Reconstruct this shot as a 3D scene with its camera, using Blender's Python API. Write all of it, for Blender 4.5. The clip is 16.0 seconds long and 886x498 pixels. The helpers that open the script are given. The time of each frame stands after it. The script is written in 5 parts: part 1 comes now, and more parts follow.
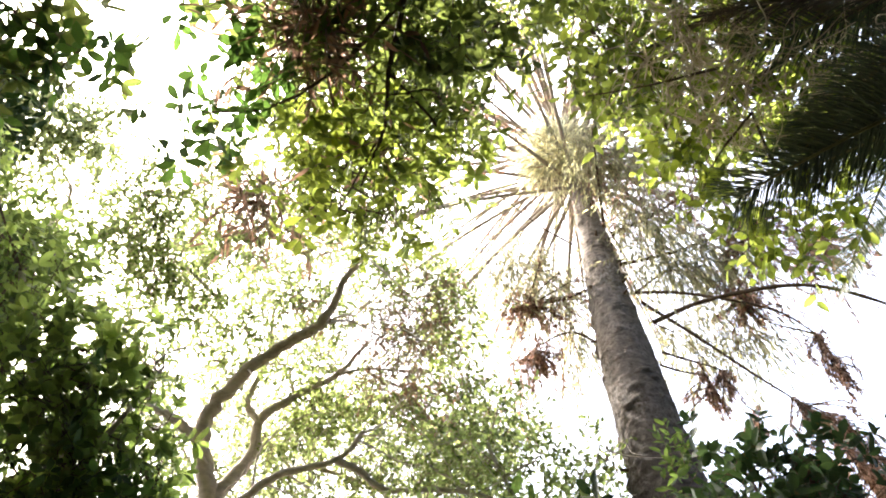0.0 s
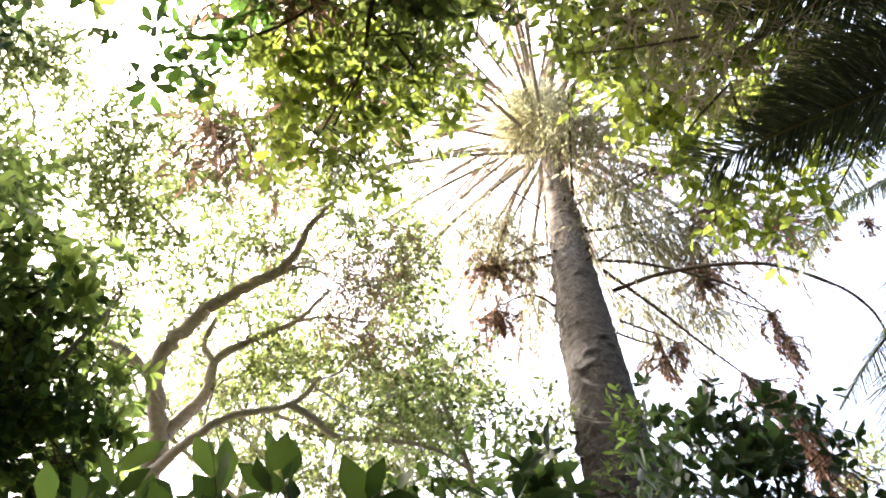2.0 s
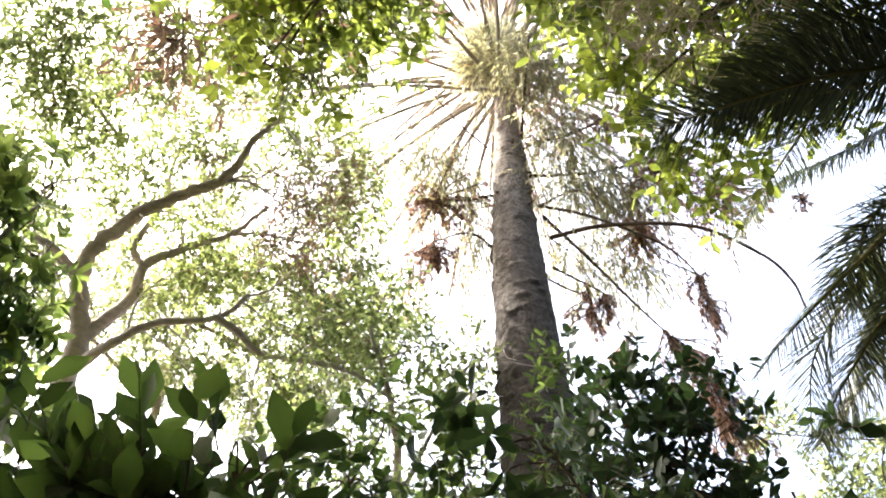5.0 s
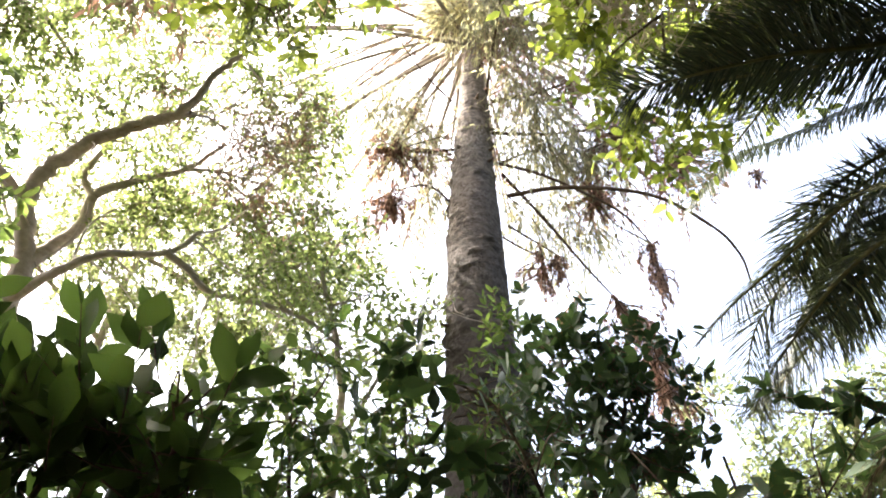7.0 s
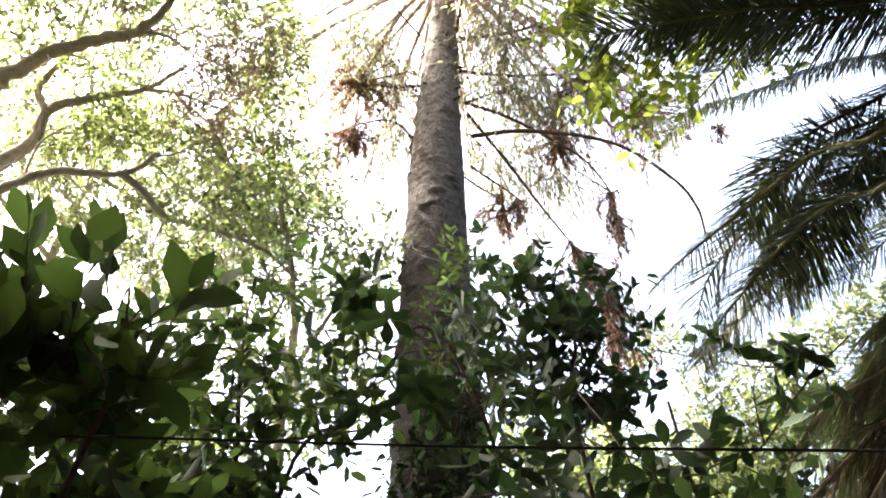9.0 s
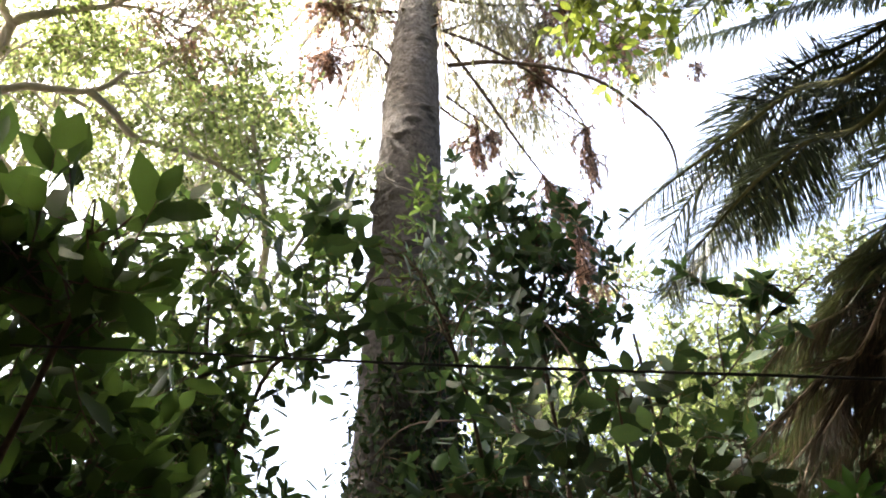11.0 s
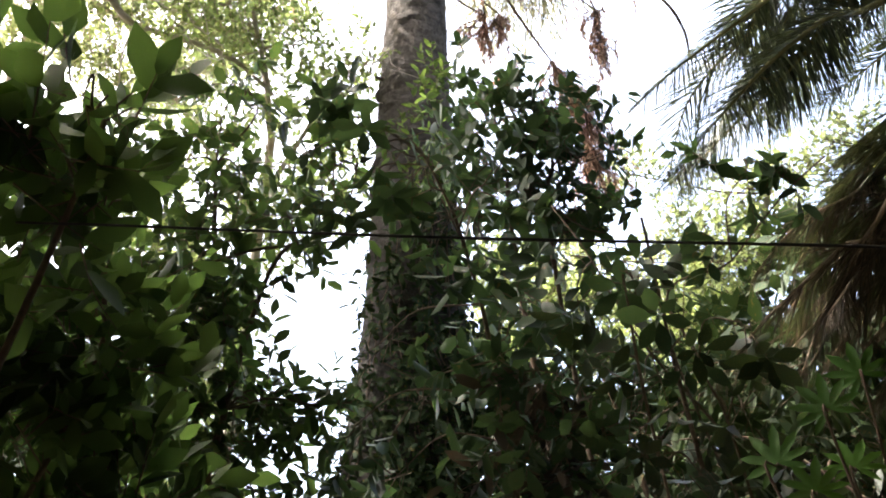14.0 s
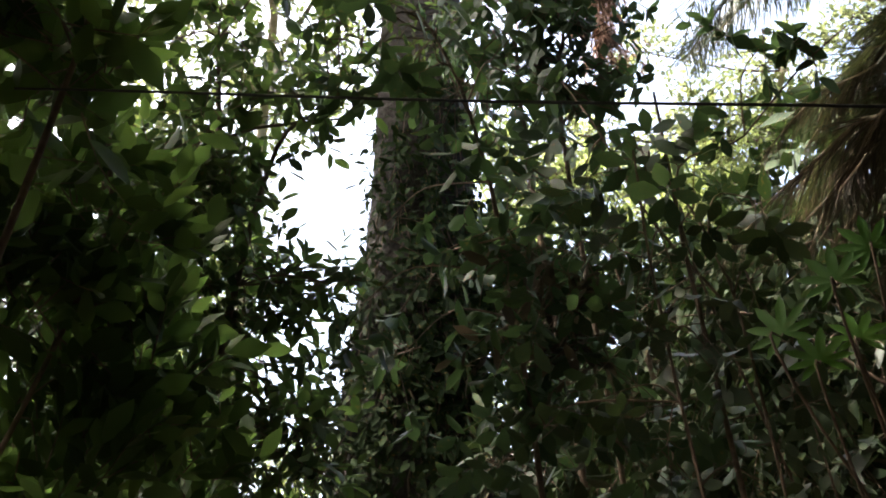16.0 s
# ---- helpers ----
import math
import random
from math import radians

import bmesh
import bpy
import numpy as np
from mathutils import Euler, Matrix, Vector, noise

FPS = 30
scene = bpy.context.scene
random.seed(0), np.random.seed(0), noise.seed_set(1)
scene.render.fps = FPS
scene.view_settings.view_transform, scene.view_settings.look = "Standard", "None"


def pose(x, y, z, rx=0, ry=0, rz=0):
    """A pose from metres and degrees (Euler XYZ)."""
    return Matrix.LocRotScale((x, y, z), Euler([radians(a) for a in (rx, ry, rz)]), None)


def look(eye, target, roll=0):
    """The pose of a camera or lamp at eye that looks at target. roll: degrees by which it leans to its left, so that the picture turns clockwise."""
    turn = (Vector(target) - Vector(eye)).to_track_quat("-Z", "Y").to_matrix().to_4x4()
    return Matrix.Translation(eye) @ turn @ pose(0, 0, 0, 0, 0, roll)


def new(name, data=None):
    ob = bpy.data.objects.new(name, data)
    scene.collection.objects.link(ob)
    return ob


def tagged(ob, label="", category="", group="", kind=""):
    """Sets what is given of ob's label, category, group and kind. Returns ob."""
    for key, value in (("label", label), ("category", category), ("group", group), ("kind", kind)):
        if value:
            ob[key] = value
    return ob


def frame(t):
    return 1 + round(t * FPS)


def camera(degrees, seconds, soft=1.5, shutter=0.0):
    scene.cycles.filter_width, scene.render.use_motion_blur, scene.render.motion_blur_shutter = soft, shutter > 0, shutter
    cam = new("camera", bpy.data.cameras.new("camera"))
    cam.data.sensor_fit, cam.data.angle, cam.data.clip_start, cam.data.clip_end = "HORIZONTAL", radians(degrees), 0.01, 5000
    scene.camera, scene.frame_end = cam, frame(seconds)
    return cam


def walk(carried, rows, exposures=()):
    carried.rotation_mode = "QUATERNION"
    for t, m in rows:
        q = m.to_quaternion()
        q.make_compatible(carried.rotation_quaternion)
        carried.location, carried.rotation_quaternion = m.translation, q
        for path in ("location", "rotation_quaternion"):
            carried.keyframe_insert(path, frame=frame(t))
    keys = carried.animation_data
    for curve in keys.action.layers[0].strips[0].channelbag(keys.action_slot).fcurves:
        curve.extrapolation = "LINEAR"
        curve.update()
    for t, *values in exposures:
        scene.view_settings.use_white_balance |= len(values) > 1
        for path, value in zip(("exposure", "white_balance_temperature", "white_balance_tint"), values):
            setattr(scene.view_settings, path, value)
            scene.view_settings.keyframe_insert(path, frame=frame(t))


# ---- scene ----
cam = camera(53.3, 16.0, soft=1.85, shutter=0.0)
PATH = [
    (0.0, pose(0.0366, -0.0632, 1.5861, 151.833, 0.032, 19.972)),
    (0.5, pose(0.0271, -0.0649, 1.5870, 151.279, 0.098, 18.691)),
    (1.0, pose(0.0195, -0.0600, 1.5942, 150.519, 0.060, 17.477)),
    (1.5, pose(0.0086, -0.0536, 1.5927, 149.692, 0.021, 16.311)),
    (2.0, pose(0.0090, -0.0149, 1.5780, 149.168, -0.031, 15.303)),
    (2.5, pose(0.0011, -0.0365, 1.6076, 148.224, 0.016, 14.118)),
    (3.0, pose(0.0003, -0.0349, 1.6084, 147.344, -0.013, 12.912)),
    (3.5, pose(-0.0011, -0.0342, 1.6055, 146.606, -0.010, 11.656)),
    (6.0, pose(-0.0038, -0.0247, 1.6034, 143.334, -0.121, 5.451)),
    (6.5, pose(-0.0047, -0.0182, 1.6065, 142.563, -0.130, 4.161)),
    (7.0, pose(-0.0044, -0.0161, 1.6044, 141.629, -0.137, 3.093)),
    (7.5, pose(-0.0068, -0.0106, 1.6074, 140.706, -0.159, 1.880)),
    (8.0, pose(-0.0079, -0.0052, 1.6084, 139.816, -0.137, 0.743)),
    (8.5, pose(-0.0065, 0.0000, 1.6108, 138.706, -0.128, -0.150)),
    (9.0, pose(-0.0073, 0.0030, 1.6088, 137.675, -0.125, -0.990)),
    (11.5, pose(-0.0062, 0.0244, 1.6051, 132.170, -0.080, -3.652)),
    (12.0, pose(-0.0059, 0.0282, 1.6051, 131.161, -0.098, -3.631)),
    (12.5, pose(-0.0054, 0.0323, 1.6044, 130.195, -0.096, -3.622)),
    (13.0, pose(-0.0050, 0.0355, 1.6028, 128.997, -0.075, -3.495)),
    (13.5, pose(-0.0061, 0.0379, 1.6002, 127.743, -0.090, -3.275)),
    (14.0, pose(-0.0056, 0.0444, 1.5982, 126.191, -0.083, -2.928)),
    (14.5, pose(-0.0063, 0.0490, 1.5969, 124.598, -0.062, -2.730)),
    (15.0, pose(-0.0063, 0.0539, 1.5941, 122.783, -0.148, -2.875)),
    (15.5, pose(-0.0060, 0.0608, 1.5930, 120.635, -0.230, -2.825)),
    (16.0, pose(-0.0067, 0.0676, 1.5911, 118.562, -0.253, -2.468)),
]
walk(cam, PATH, exposures=[(0.0, 3.15), (4.0, 3.13), (7.0, 3.17), (9.0, 3.22), (11.5, 3.3), (14.0, 3.35), (16.0, 3.2)])

# ---- light ----
SUN_AZ, SUN_EL = -86.0, 58.0          # degrees from +y towards +x, degrees up
world = bpy.data.worlds.new("sky")
scene.world = world
world.use_nodes = True
wn = world.node_tree.nodes
sky = wn.new("ShaderNodeTexSky")
sky.sky_type = 'NISHITA'
sky.sun_disc = False
sky.sun_elevation = radians(SUN_EL)
sky.sun_rotation = radians(SUN_AZ)
sky.dust_density = 9.0
sky.air_density = 1.0
sky.ozone_density = 1.0
wn["Background"].inputs["Strength"].default_value = 0.15
world.node_tree.links.new(sky.outputs[0], wn["Background"].inputs[0])
sun_data = bpy.data.lights.new("sun", 'SUN')
sun_data.energy, sun_data.angle, sun_data.color = 2.7, radians(0.6), (1.0, 0.95, 0.88)
sun = new("sun", sun_data)
sun_dir = Vector((math.sin(radians(SUN_AZ)) * math.cos(radians(SUN_EL)), math.cos(radians(SUN_AZ)) * math.cos(radians(SUN_EL)), math.sin(radians(SUN_EL))))
sun.matrix_world = look(tuple(sun_dir * 40), (0, 0, 0))


# ---- materials ----
def base_material(name):
    m = bpy.data.materials.new(name)
    m.use_nodes = True
    return m, m.node_tree.nodes, m.node_tree.links, m.node_tree.nodes["Principled BSDF"]


def leaf_material(name, dark, light, glow, single=False, share=0.42, rough=0.48, gloss=0.3, spots=(0.16, 0.10, 0.03), spot_amount=0.62):
    """A leaf: gloss above, light that passes through, brown patches. single: one leaf is one object."""
    m, n, l, p = base_material(name)
    if single:
        rnd = n.new("ShaderNodeObjectInfo").outputs["Random"]
    else:
        rnd = n.new("ShaderNodeNewGeometry").outputs["Random Per Island"]
    mix = n.new("ShaderNodeMix"); mix.data_type = 'RGBA'
    mix.inputs[6].default_value = (*dark, 1); mix.inputs[7].default_value = (*light, 1)
    l.new(rnd, mix.inputs[0])
    tc = n.new("ShaderNodeTexCoord")
    ns = n.new("ShaderNodeTexNoise"); ns.inputs["Scale"].default_value = 34.0; ns.inputs["Detail"].default_value = 3.0
    l.new(tc.outputs["Object"], ns.inputs["Vector"])
    rr = n.new("ShaderNodeMapRange"); rr.inputs[1].default_value = spot_amount; rr.inputs[2].default_value = spot_amount + 0.12
    l.new(ns.outputs[0], rr.inputs[0])
    sp = n.new("ShaderNodeMix"); sp.data_type = 'RGBA'
    l.new(rr.outputs[0], sp.inputs[0]); l.new(mix.outputs[2], sp.inputs[6]); sp.inputs[7].default_value = (*spots, 1)
    l.new(sp.outputs[2], p.inputs["Base Color"])
    p.inputs["Roughness"].default_value = rough
    p.inputs["Specular IOR Level"].default_value = gloss
    tr = n.new("ShaderNodeBsdfTranslucent")
    tm = n.new("ShaderNodeMix"); tm.data_type = 'RGBA'; tm.blend_type = 'MULTIPLY'; tm.inputs[0].default_value = 1.0
    hs = n.new("ShaderNodeMapRange"); hs.inputs[3].default_value = 0.3; hs.inputs[4].default_value = 1.45
    l.new(rnd, hs.inputs[0])
    tm.inputs[6].default_value = (*glow, 1); l.new(hs.outputs[0], tm.inputs[7])
    l.new(tm.outputs[2], tr.inputs["Color"])
    ms = n.new("ShaderNodeMixShader"); ms.inputs[0].default_value = share
    l.new(p.outputs[0], ms.inputs[1]); l.new(tr.outputs[0], ms.inputs[2])
    bump = n.new("ShaderNodeBump"); bump.inputs["Strength"].default_value = 0.25; bump.inputs["Distance"].default_value = 0.004
    l.new(ns.outputs[0], bump.inputs["Height"]); l.new(bump.outputs[0], p.inputs["Normal"])
    l.new(ms.outputs[0], n["Material Output"].inputs[0])
    return m


def bark_material(name, dark, light, scale=6.0, bump_d=0.02, rough=0.9, stretch=2.5):
    m, n, l, p = base_material(name)
    tc = n.new("ShaderNodeTexCoord")
    mp = n.new("ShaderNodeMapping"); mp.inputs["Scale"].default_value = (1, 1, stretch)
    l.new(tc.outputs["Object"], mp.inputs[0])
    a = n.new("ShaderNodeTexNoise"); a.inputs["Scale"].default_value = scale; a.inputs["Detail"].default_value = 8.0; a.inputs["Roughness"].default_value = 0.65
    b = n.new("ShaderNodeTexNoise"); b.inputs["Scale"].default_value = scale * 0.18; b.inputs["Detail"].default_value = 4.0
    l.new(mp.outputs[0], a.inputs["Vector"]); l.new(tc.outputs["Object"], b.inputs["Vector"])
    mul = n.new("ShaderNodeMath"); mul.operation = 'MULTIPLY_ADD'; mul.inputs[1].default_value = 0.6
    l.new(a.outputs[0], mul.inputs[0]); 
    half = n.new("ShaderNodeMath"); half.operation = 'MULTIPLY'; half.inputs[1].default_value = 0.4
    l.new(b.outputs[0], half.inputs[0]); l.new(half.outputs[0], mul.inputs[2])
    ramp = n.new("ShaderNodeValToRGB")
    ramp.color_ramp.elements[0].position, ramp.color_ramp.elements[1].position = 0.34, 0.66
    ramp.color_ramp.elements[0].color, ramp.color_ramp.elements[1].color = (*dark, 1), (*light, 1)
    l.new(mul.outputs[0], ramp.inputs[0]); l.new(ramp.outputs[0], p.inputs["Base Color"])
    p.inputs["Roughness"].default_value = rough
    p.inputs["Specular IOR Level"].default_value = 0.15
    bump = n.new("ShaderNodeBump"); bump.inputs["Strength"].default_value = 0.8; bump.inputs["Distance"].default_value = bump_d
    l.new(a.outputs[0], bump.inputs["Height"]); l.new(bump.outputs[0], p.inputs["Normal"])
    return m


def scarred_bark(name):
    m, n, l, p = base_material(name)
    tc = n.new("ShaderNodeTexCoord")

    def noise_node(scale, detail, stretch):
        mp = n.new("ShaderNodeMapping"); mp.inputs["Scale"].default_value = stretch
        l.new(tc.outputs["Object"], mp.inputs[0])
        t = n.new("ShaderNodeTexNoise"); t.inputs["Scale"].default_value = scale; t.inputs["Detail"].default_value = detail; t.inputs["Roughness"].default_value = 0.7
        l.new(mp.outputs[0], t.inputs["Vector"])
        return t.outputs[0]
    fine, flake, patch = noise_node(26.0, 6.0, (1, 1, 0.7)), noise_node(7.0, 6.0, (1, 1, 1.8)), noise_node(1.6, 3.0, (1, 1, 0.6))
    r1 = n.new("ShaderNodeValToRGB")
    r1.color_ramp.elements[0].position, r1.color_ramp.elements[1].position = 0.36, 0.66
    r1.color_ramp.elements[0].color, r1.color_ramp.elements[1].color = (0.035, 0.028, 0.022, 1), (0.165, 0.138, 0.113, 1)
    l.new(flake, r1.inputs[0])
    r2 = n.new("ShaderNodeValToRGB")
    r2.color_ramp.elements[0].position, r2.color_ramp.elements[1].position = 0.40, 0.62
    r2.color_ramp.elements[0].color, r2.color_ramp.elements[1].color = (0.06, 0.042, 0.032, 1), (0.22, 0.195, 0.165, 1)
    l.new(fine, r2.inputs[0])
    k = n.new("ShaderNodeMapRange"); k.inputs[1].default_value = 0.38; k.inputs[2].default_value = 0.64
    l.new(patch, k.inputs[0])
    mx = n.new("ShaderNodeMix"); mx.data_type = 'RGBA'
    l.new(k.outputs[0], mx.inputs[0]); l.new(r1.outputs[0], mx.inputs[6]); l.new(r2.outputs[0], mx.inputs[7])
    # shade put into the bark colour by height: dark low down, pale near the head
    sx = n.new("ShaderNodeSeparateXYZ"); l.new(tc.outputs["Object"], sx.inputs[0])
    shade_ramp = n.new("ShaderNodeMapRange"); shade_ramp.interpolation_type = 'SMOOTHSTEP'; shade_ramp.inputs[1].default_value = 6.0; shade_ramp.inputs[2].default_value = 17.0; shade_ramp.inputs[3].default_value = 0.24; shade_ramp.inputs[4].default_value = 1.9
    l.new(sx.outputs[2], shade_ramp.inputs[0])
    shaded_tone = n.new("ShaderNodeMix"); shaded_tone.data_type = 'RGBA'; shaded_tone.blend_type = 'MULTIPLY'; shaded_tone.inputs[0].default_value = 1.0
    l.new(mx.outputs[2], shaded_tone.inputs[6]); l.new(shade_ramp.outputs[0], shaded_tone.inputs[7])
    l.new(shaded_tone.outputs[2], p.inputs["Base Color"])
    p.inputs["Roughness"].default_value = 0.95
    p.inputs["Specular IOR Level"].default_value = 0.2
    b1 = n.new("ShaderNodeBump"); b1.inputs["Strength"].default_value = 0.9; b1.inputs["Distance"].default_value = 0.045
    b2 = n.new("ShaderNodeBump"); b2.inputs["Strength"].default_value = 0.7; b2.inputs["Distance"].default_value = 0.014
    l.new(flake, b1.inputs["Height"]); l.new(fine, b2.inputs["Height"]); l.new(b1.outputs[0], b2.inputs["Normal"]); l.new(b2.outputs[0], p.inputs["Normal"])
    return m


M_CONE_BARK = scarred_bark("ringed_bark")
M_BARK = bark_material("grey_bark", (0.28, 0.24, 0.2), (0.58, 0.51, 0.44), 9.0, 0.012)
M_TWIG = bark_material("twig_bark", (0.045, 0.032, 0.022), (0.14, 0.10, 0.07), 22.0, 0.003)
M_DRY_TWIG = bark_material("dry_twig", (0.17, 0.125, 0.085), (0.42, 0.33, 0.24), 20.0, 0.003)
# lightened copy of dry_twig: sun on the curls is painted in
M_VINE = bark_material("dry_vine", (0.26, 0.205, 0.14), (0.60, 0.50, 0.37), 18.0, 0.002)
M_DEAD = leaf_material("dead_foliage", (0.16, 0.095, 0.068), (0.38, 0.235, 0.165), (0.40, 0.235, 0.155), share=0.42, rough=0.8)
M_STALK = bark_material("bare_stalk", (0.19, 0.155, 0.125), (0.42, 0.365, 0.31), 12.0, 0.004)
M_NEEDLE = leaf_material("conifer_needles", (0.20, 0.205, 0.10), (0.42, 0.405, 0.22), (0.50, 0.48, 0.25), share=0.6, rough=0.6)
# paler, stronger-glowing copy of conifer_needles; its sunlit look is in the colour
M_TUFT = leaf_material("pale_needles", (0.42, 0.41, 0.25), (0.70, 0.66, 0.46), (0.92, 0.88, 0.62), share=0.7, rough=0.6)
M_LEAF_MID = leaf_material("small_leaf", (0.06, 0.09, 0.024), (0.13, 0.165, 0.045), (0.33, 0.40, 0.125), share=0.6)
M_LEAF_FAR = leaf_material("far_leaf", (0.065, 0.095, 0.032), (0.14, 0.17, 0.06), (0.34, 0.39, 0.15), share=0.58)
M_LEAF_DARK = leaf_material("dark_leaf", (0.032, 0.058, 0.022), (0.065, 0.10, 0.034), (0.13, 0.19, 0.04), share=0.42, rough=0.6, gloss=0.12)
M_LEAF_DARK_ONE = leaf_material("dark_single_leaf", (0.02, 0.045, 0.014), (0.05, 0.09, 0.026), (0.13, 0.24, 0.04), True, 0.38, 0.55, 0.12)
M_LEAF_NEAR = leaf_material("broad_shrub_leaf", (0.032, 0.06, 0.02), (0.06, 0.1, 0.03), (0.10, 0.17, 0.035), share=0.38, rough=0.58, gloss=0.1, spot_amount=0.74)
M_LEAF_NEAR_ONE = leaf_material("broad_single_leaf", (0.034, 0.062, 0.02), (0.068, 0.11, 0.033), (0.11, 0.19, 0.038), True, 0.4, 0.55, 0.12, spot_amount=0.74)
M_LEAF_SHRUB = leaf_material("oval_leaf", (0.022, 0.042, 0.015), (0.046, 0.074, 0.025), (0.11, 0.18, 0.038), share=0.32, rough=0.55, gloss=0.18)
M_LEAF_SHRUB_ONE = leaf_material("oval_single_leaf", (0.022, 0.042, 0.015), (0.046, 0.074, 0.025), (0.11, 0.18, 0.038), True, 0.32, 0.55, 0.2)
M_LEAF_SIDE = leaf_material("thin_broad_leaf", (0.05, 0.085, 0.024), (0.11, 0.15, 0.04), (0.31, 0.42, 0.095), share=0.56, rough=0.45)
M_LEAF_OVER = leaf_material("overhang_leaf", (0.05, 0.08, 0.022), (0.11, 0.145, 0.035), (0.34, 0.41, 0.07), share=0.52, rough=0.45)
M_LEAF_OVER_ONE = leaf_material("overhang_single_leaf", (0.05, 0.08, 0.022), (0.12, 0.15, 0.03), (0.36, 0.43, 0.06), True, 0.52, 0.45)
M_LEAF_VINE = leaf_material("vine_leaf", (0.05, 0.08, 0.024), (0.11, 0.145, 0.04), (0.22, 0.27, 0.06), share=0.48, rough=0.5)
M_LEAF_LIME = leaf_material("lime_leaf", (0.08, 0.12, 0.02), (0.15, 0.19, 0.03), (0.44, 0.52, 0.07), True, 0.56, 0.45, 0.2)
M_LEAF_BLUE = leaf_material("glossy_leaf", (0.025, 0.05, 0.024), (0.045, 0.075, 0.032), (0.07, 0.12, 0.035), True, 0.3, 0.5, 0.2)
M_LEAF_BLUE_MASS = leaf_material("glossy_leaf_mass", (0.025, 0.05, 0.024), (0.045, 0.075, 0.032), (0.07, 0.12, 0.035), False, 0.3, 0.5, 0.2)
M_LEAF_FATSIA = leaf_material("lobed_leaf", (0.03, 0.085, 0.010), (0.055, 0.125, 0.015), (0.09, 0.20, 0.024), True, 0.4, 0.55, 0.12)
M_FROND = leaf_material("palm_leaflet", (0.03, 0.037, 0.024), (0.068, 0.078, 0.047), (0.10, 0.12, 0.05), share=0.3, rough=0.35)
# lighter copy of palm_leaflet with the sunlight put into its colour
M_FROND_SUN = leaf_material("sunlit_palm_leaflet", (0.034, 0.046, 0.02), (0.075, 0.085, 0.036), (0.11, 0.12, 0.04), share=0.35, rough=0.4)
M_FROND_ONE = leaf_material("single_palm_leaflet", (0.03, 0.037, 0.024), (0.068, 0.078, 0.047), (0.10, 0.12, 0.05), True, 0.3, 0.35)
M_FROND_DEAD = leaf_material("dry_palm_leaflet", (0.035, 0.027, 0.02), (0.11, 0.082, 0.056), (0.12, 0.09, 0.05), share=0.2, rough=0.7)
M_RACHIS = bark_material("palm_rachis", (0.07, 0.075, 0.03), (0.20, 0.18, 0.08), 14.0, 0.002)
# leaf colours lowered so that deep understorey shade is painted in
M_SHADED_LEAF = leaf_material("painted_shade_leaf", (0.02, 0.038, 0.014), (0.04, 0.065, 0.022), (0.05, 0.08, 0.02), share=0.15, rough=0.6, gloss=0.15)
M_SHADED_LEAF_ONE = leaf_material("painted_shade_single_leaf", (0.014, 0.026, 0.011), (0.034, 0.052, 0.022), (0.05, 0.08, 0.02), True, 0.15, 0.5, 0.25)
# climber leaves coloured near black in place of shade on the lower trunk
M_CLIMB_SHADED = leaf_material("shaded_climber_leaf", (0.012, 0.022, 0.009), (0.03, 0.045, 0.018), (0.03, 0.05, 0.012), share=0.12, rough=0.7, gloss=0.05)
M_CLIMB_SHADED_ONE = leaf_material("shaded_climber_single_leaf", (0.012, 0.022, 0.009), (0.03, 0.045, 0.018), (0.03, 0.05, 0.012), True, 0.12, 0.7, 0.05)
M_WIRE = bark_material("wire_sheath", (0.012, 0.012, 0.012), (0.035, 0.033, 0.03), 30.0, 0.0005, 0.85)
M_GROUND = bark_material("leaf_litter", (0.018, 0.014, 0.009), (0.06, 0.044, 0.028), 3.5, 0.03, 0.95, 1.0)


# ---- mesh tools ----
def link_mesh(name, verts, tris, material, parent=None, label="", smooth=True, kind=""):
    me = bpy.data.meshes.new(name)
    v = np.asarray(verts, dtype=np.float32).reshape(-1, 3)
    t = np.asarray(tris, dtype=np.int32).reshape(-1, 3)
    me.vertices.add(len(v)); me.vertices.foreach_set("co", v.ravel())
    me.loops.add(len(t) * 3); me.loops.foreach_set("vertex_index", t.ravel())
    me.polygons.add(len(t)); me.polygons.foreach_set("loop_start", np.arange(0, len(t) * 3, 3, dtype=np.int32))
    me.polygons.foreach_set("use_smooth", np.full(len(t), smooth))
    me.materials.append(material)
    me.update(calc_edges=True)
    ob = new(name, me)
    if parent is not None:
        ob.parent = parent
    if label:
        ob["label"] = label
    if kind:
        ob["kind"] = kind
    return ob


def thing(name, label, category, at=(0, 0, 0), group="", kind=""):
    ob = new(name)
    ob.location = at
    ob.empty_display_size = 0.2
    return tagged(ob, label, category, group, kind)


def under(ob, top):
    """Puts a part made in world coordinates under its thing without moving it."""
    ob.parent = top
    ob.matrix_parent_inverse = Matrix.Translation(top.location).inverted()
    return ob


def smooth_line(points, steps):
    """A Catmull-Rom line through the points."""
    p = np.asarray(points, dtype=float)
    p = np.vstack([2 * p[0] - p[1], p, 2 * p[-1] - p[-2]])
    out = []
    for i in range(1, len(p) - 2):
        for k in range(steps):
            t = k / steps
            out.append(0.5 * (2 * p[i] + (p[i + 1] - p[i - 1]) * t + (2 * p[i - 1] - 5 * p[i] + 4 * p[i + 1] - p[i + 2]) * t * t + (3 * p[i] - p[i - 1] - 3 * p[i + 1] + p[i + 2]) * t ** 3))
    out.append(p[-2])
    return np.array(out)


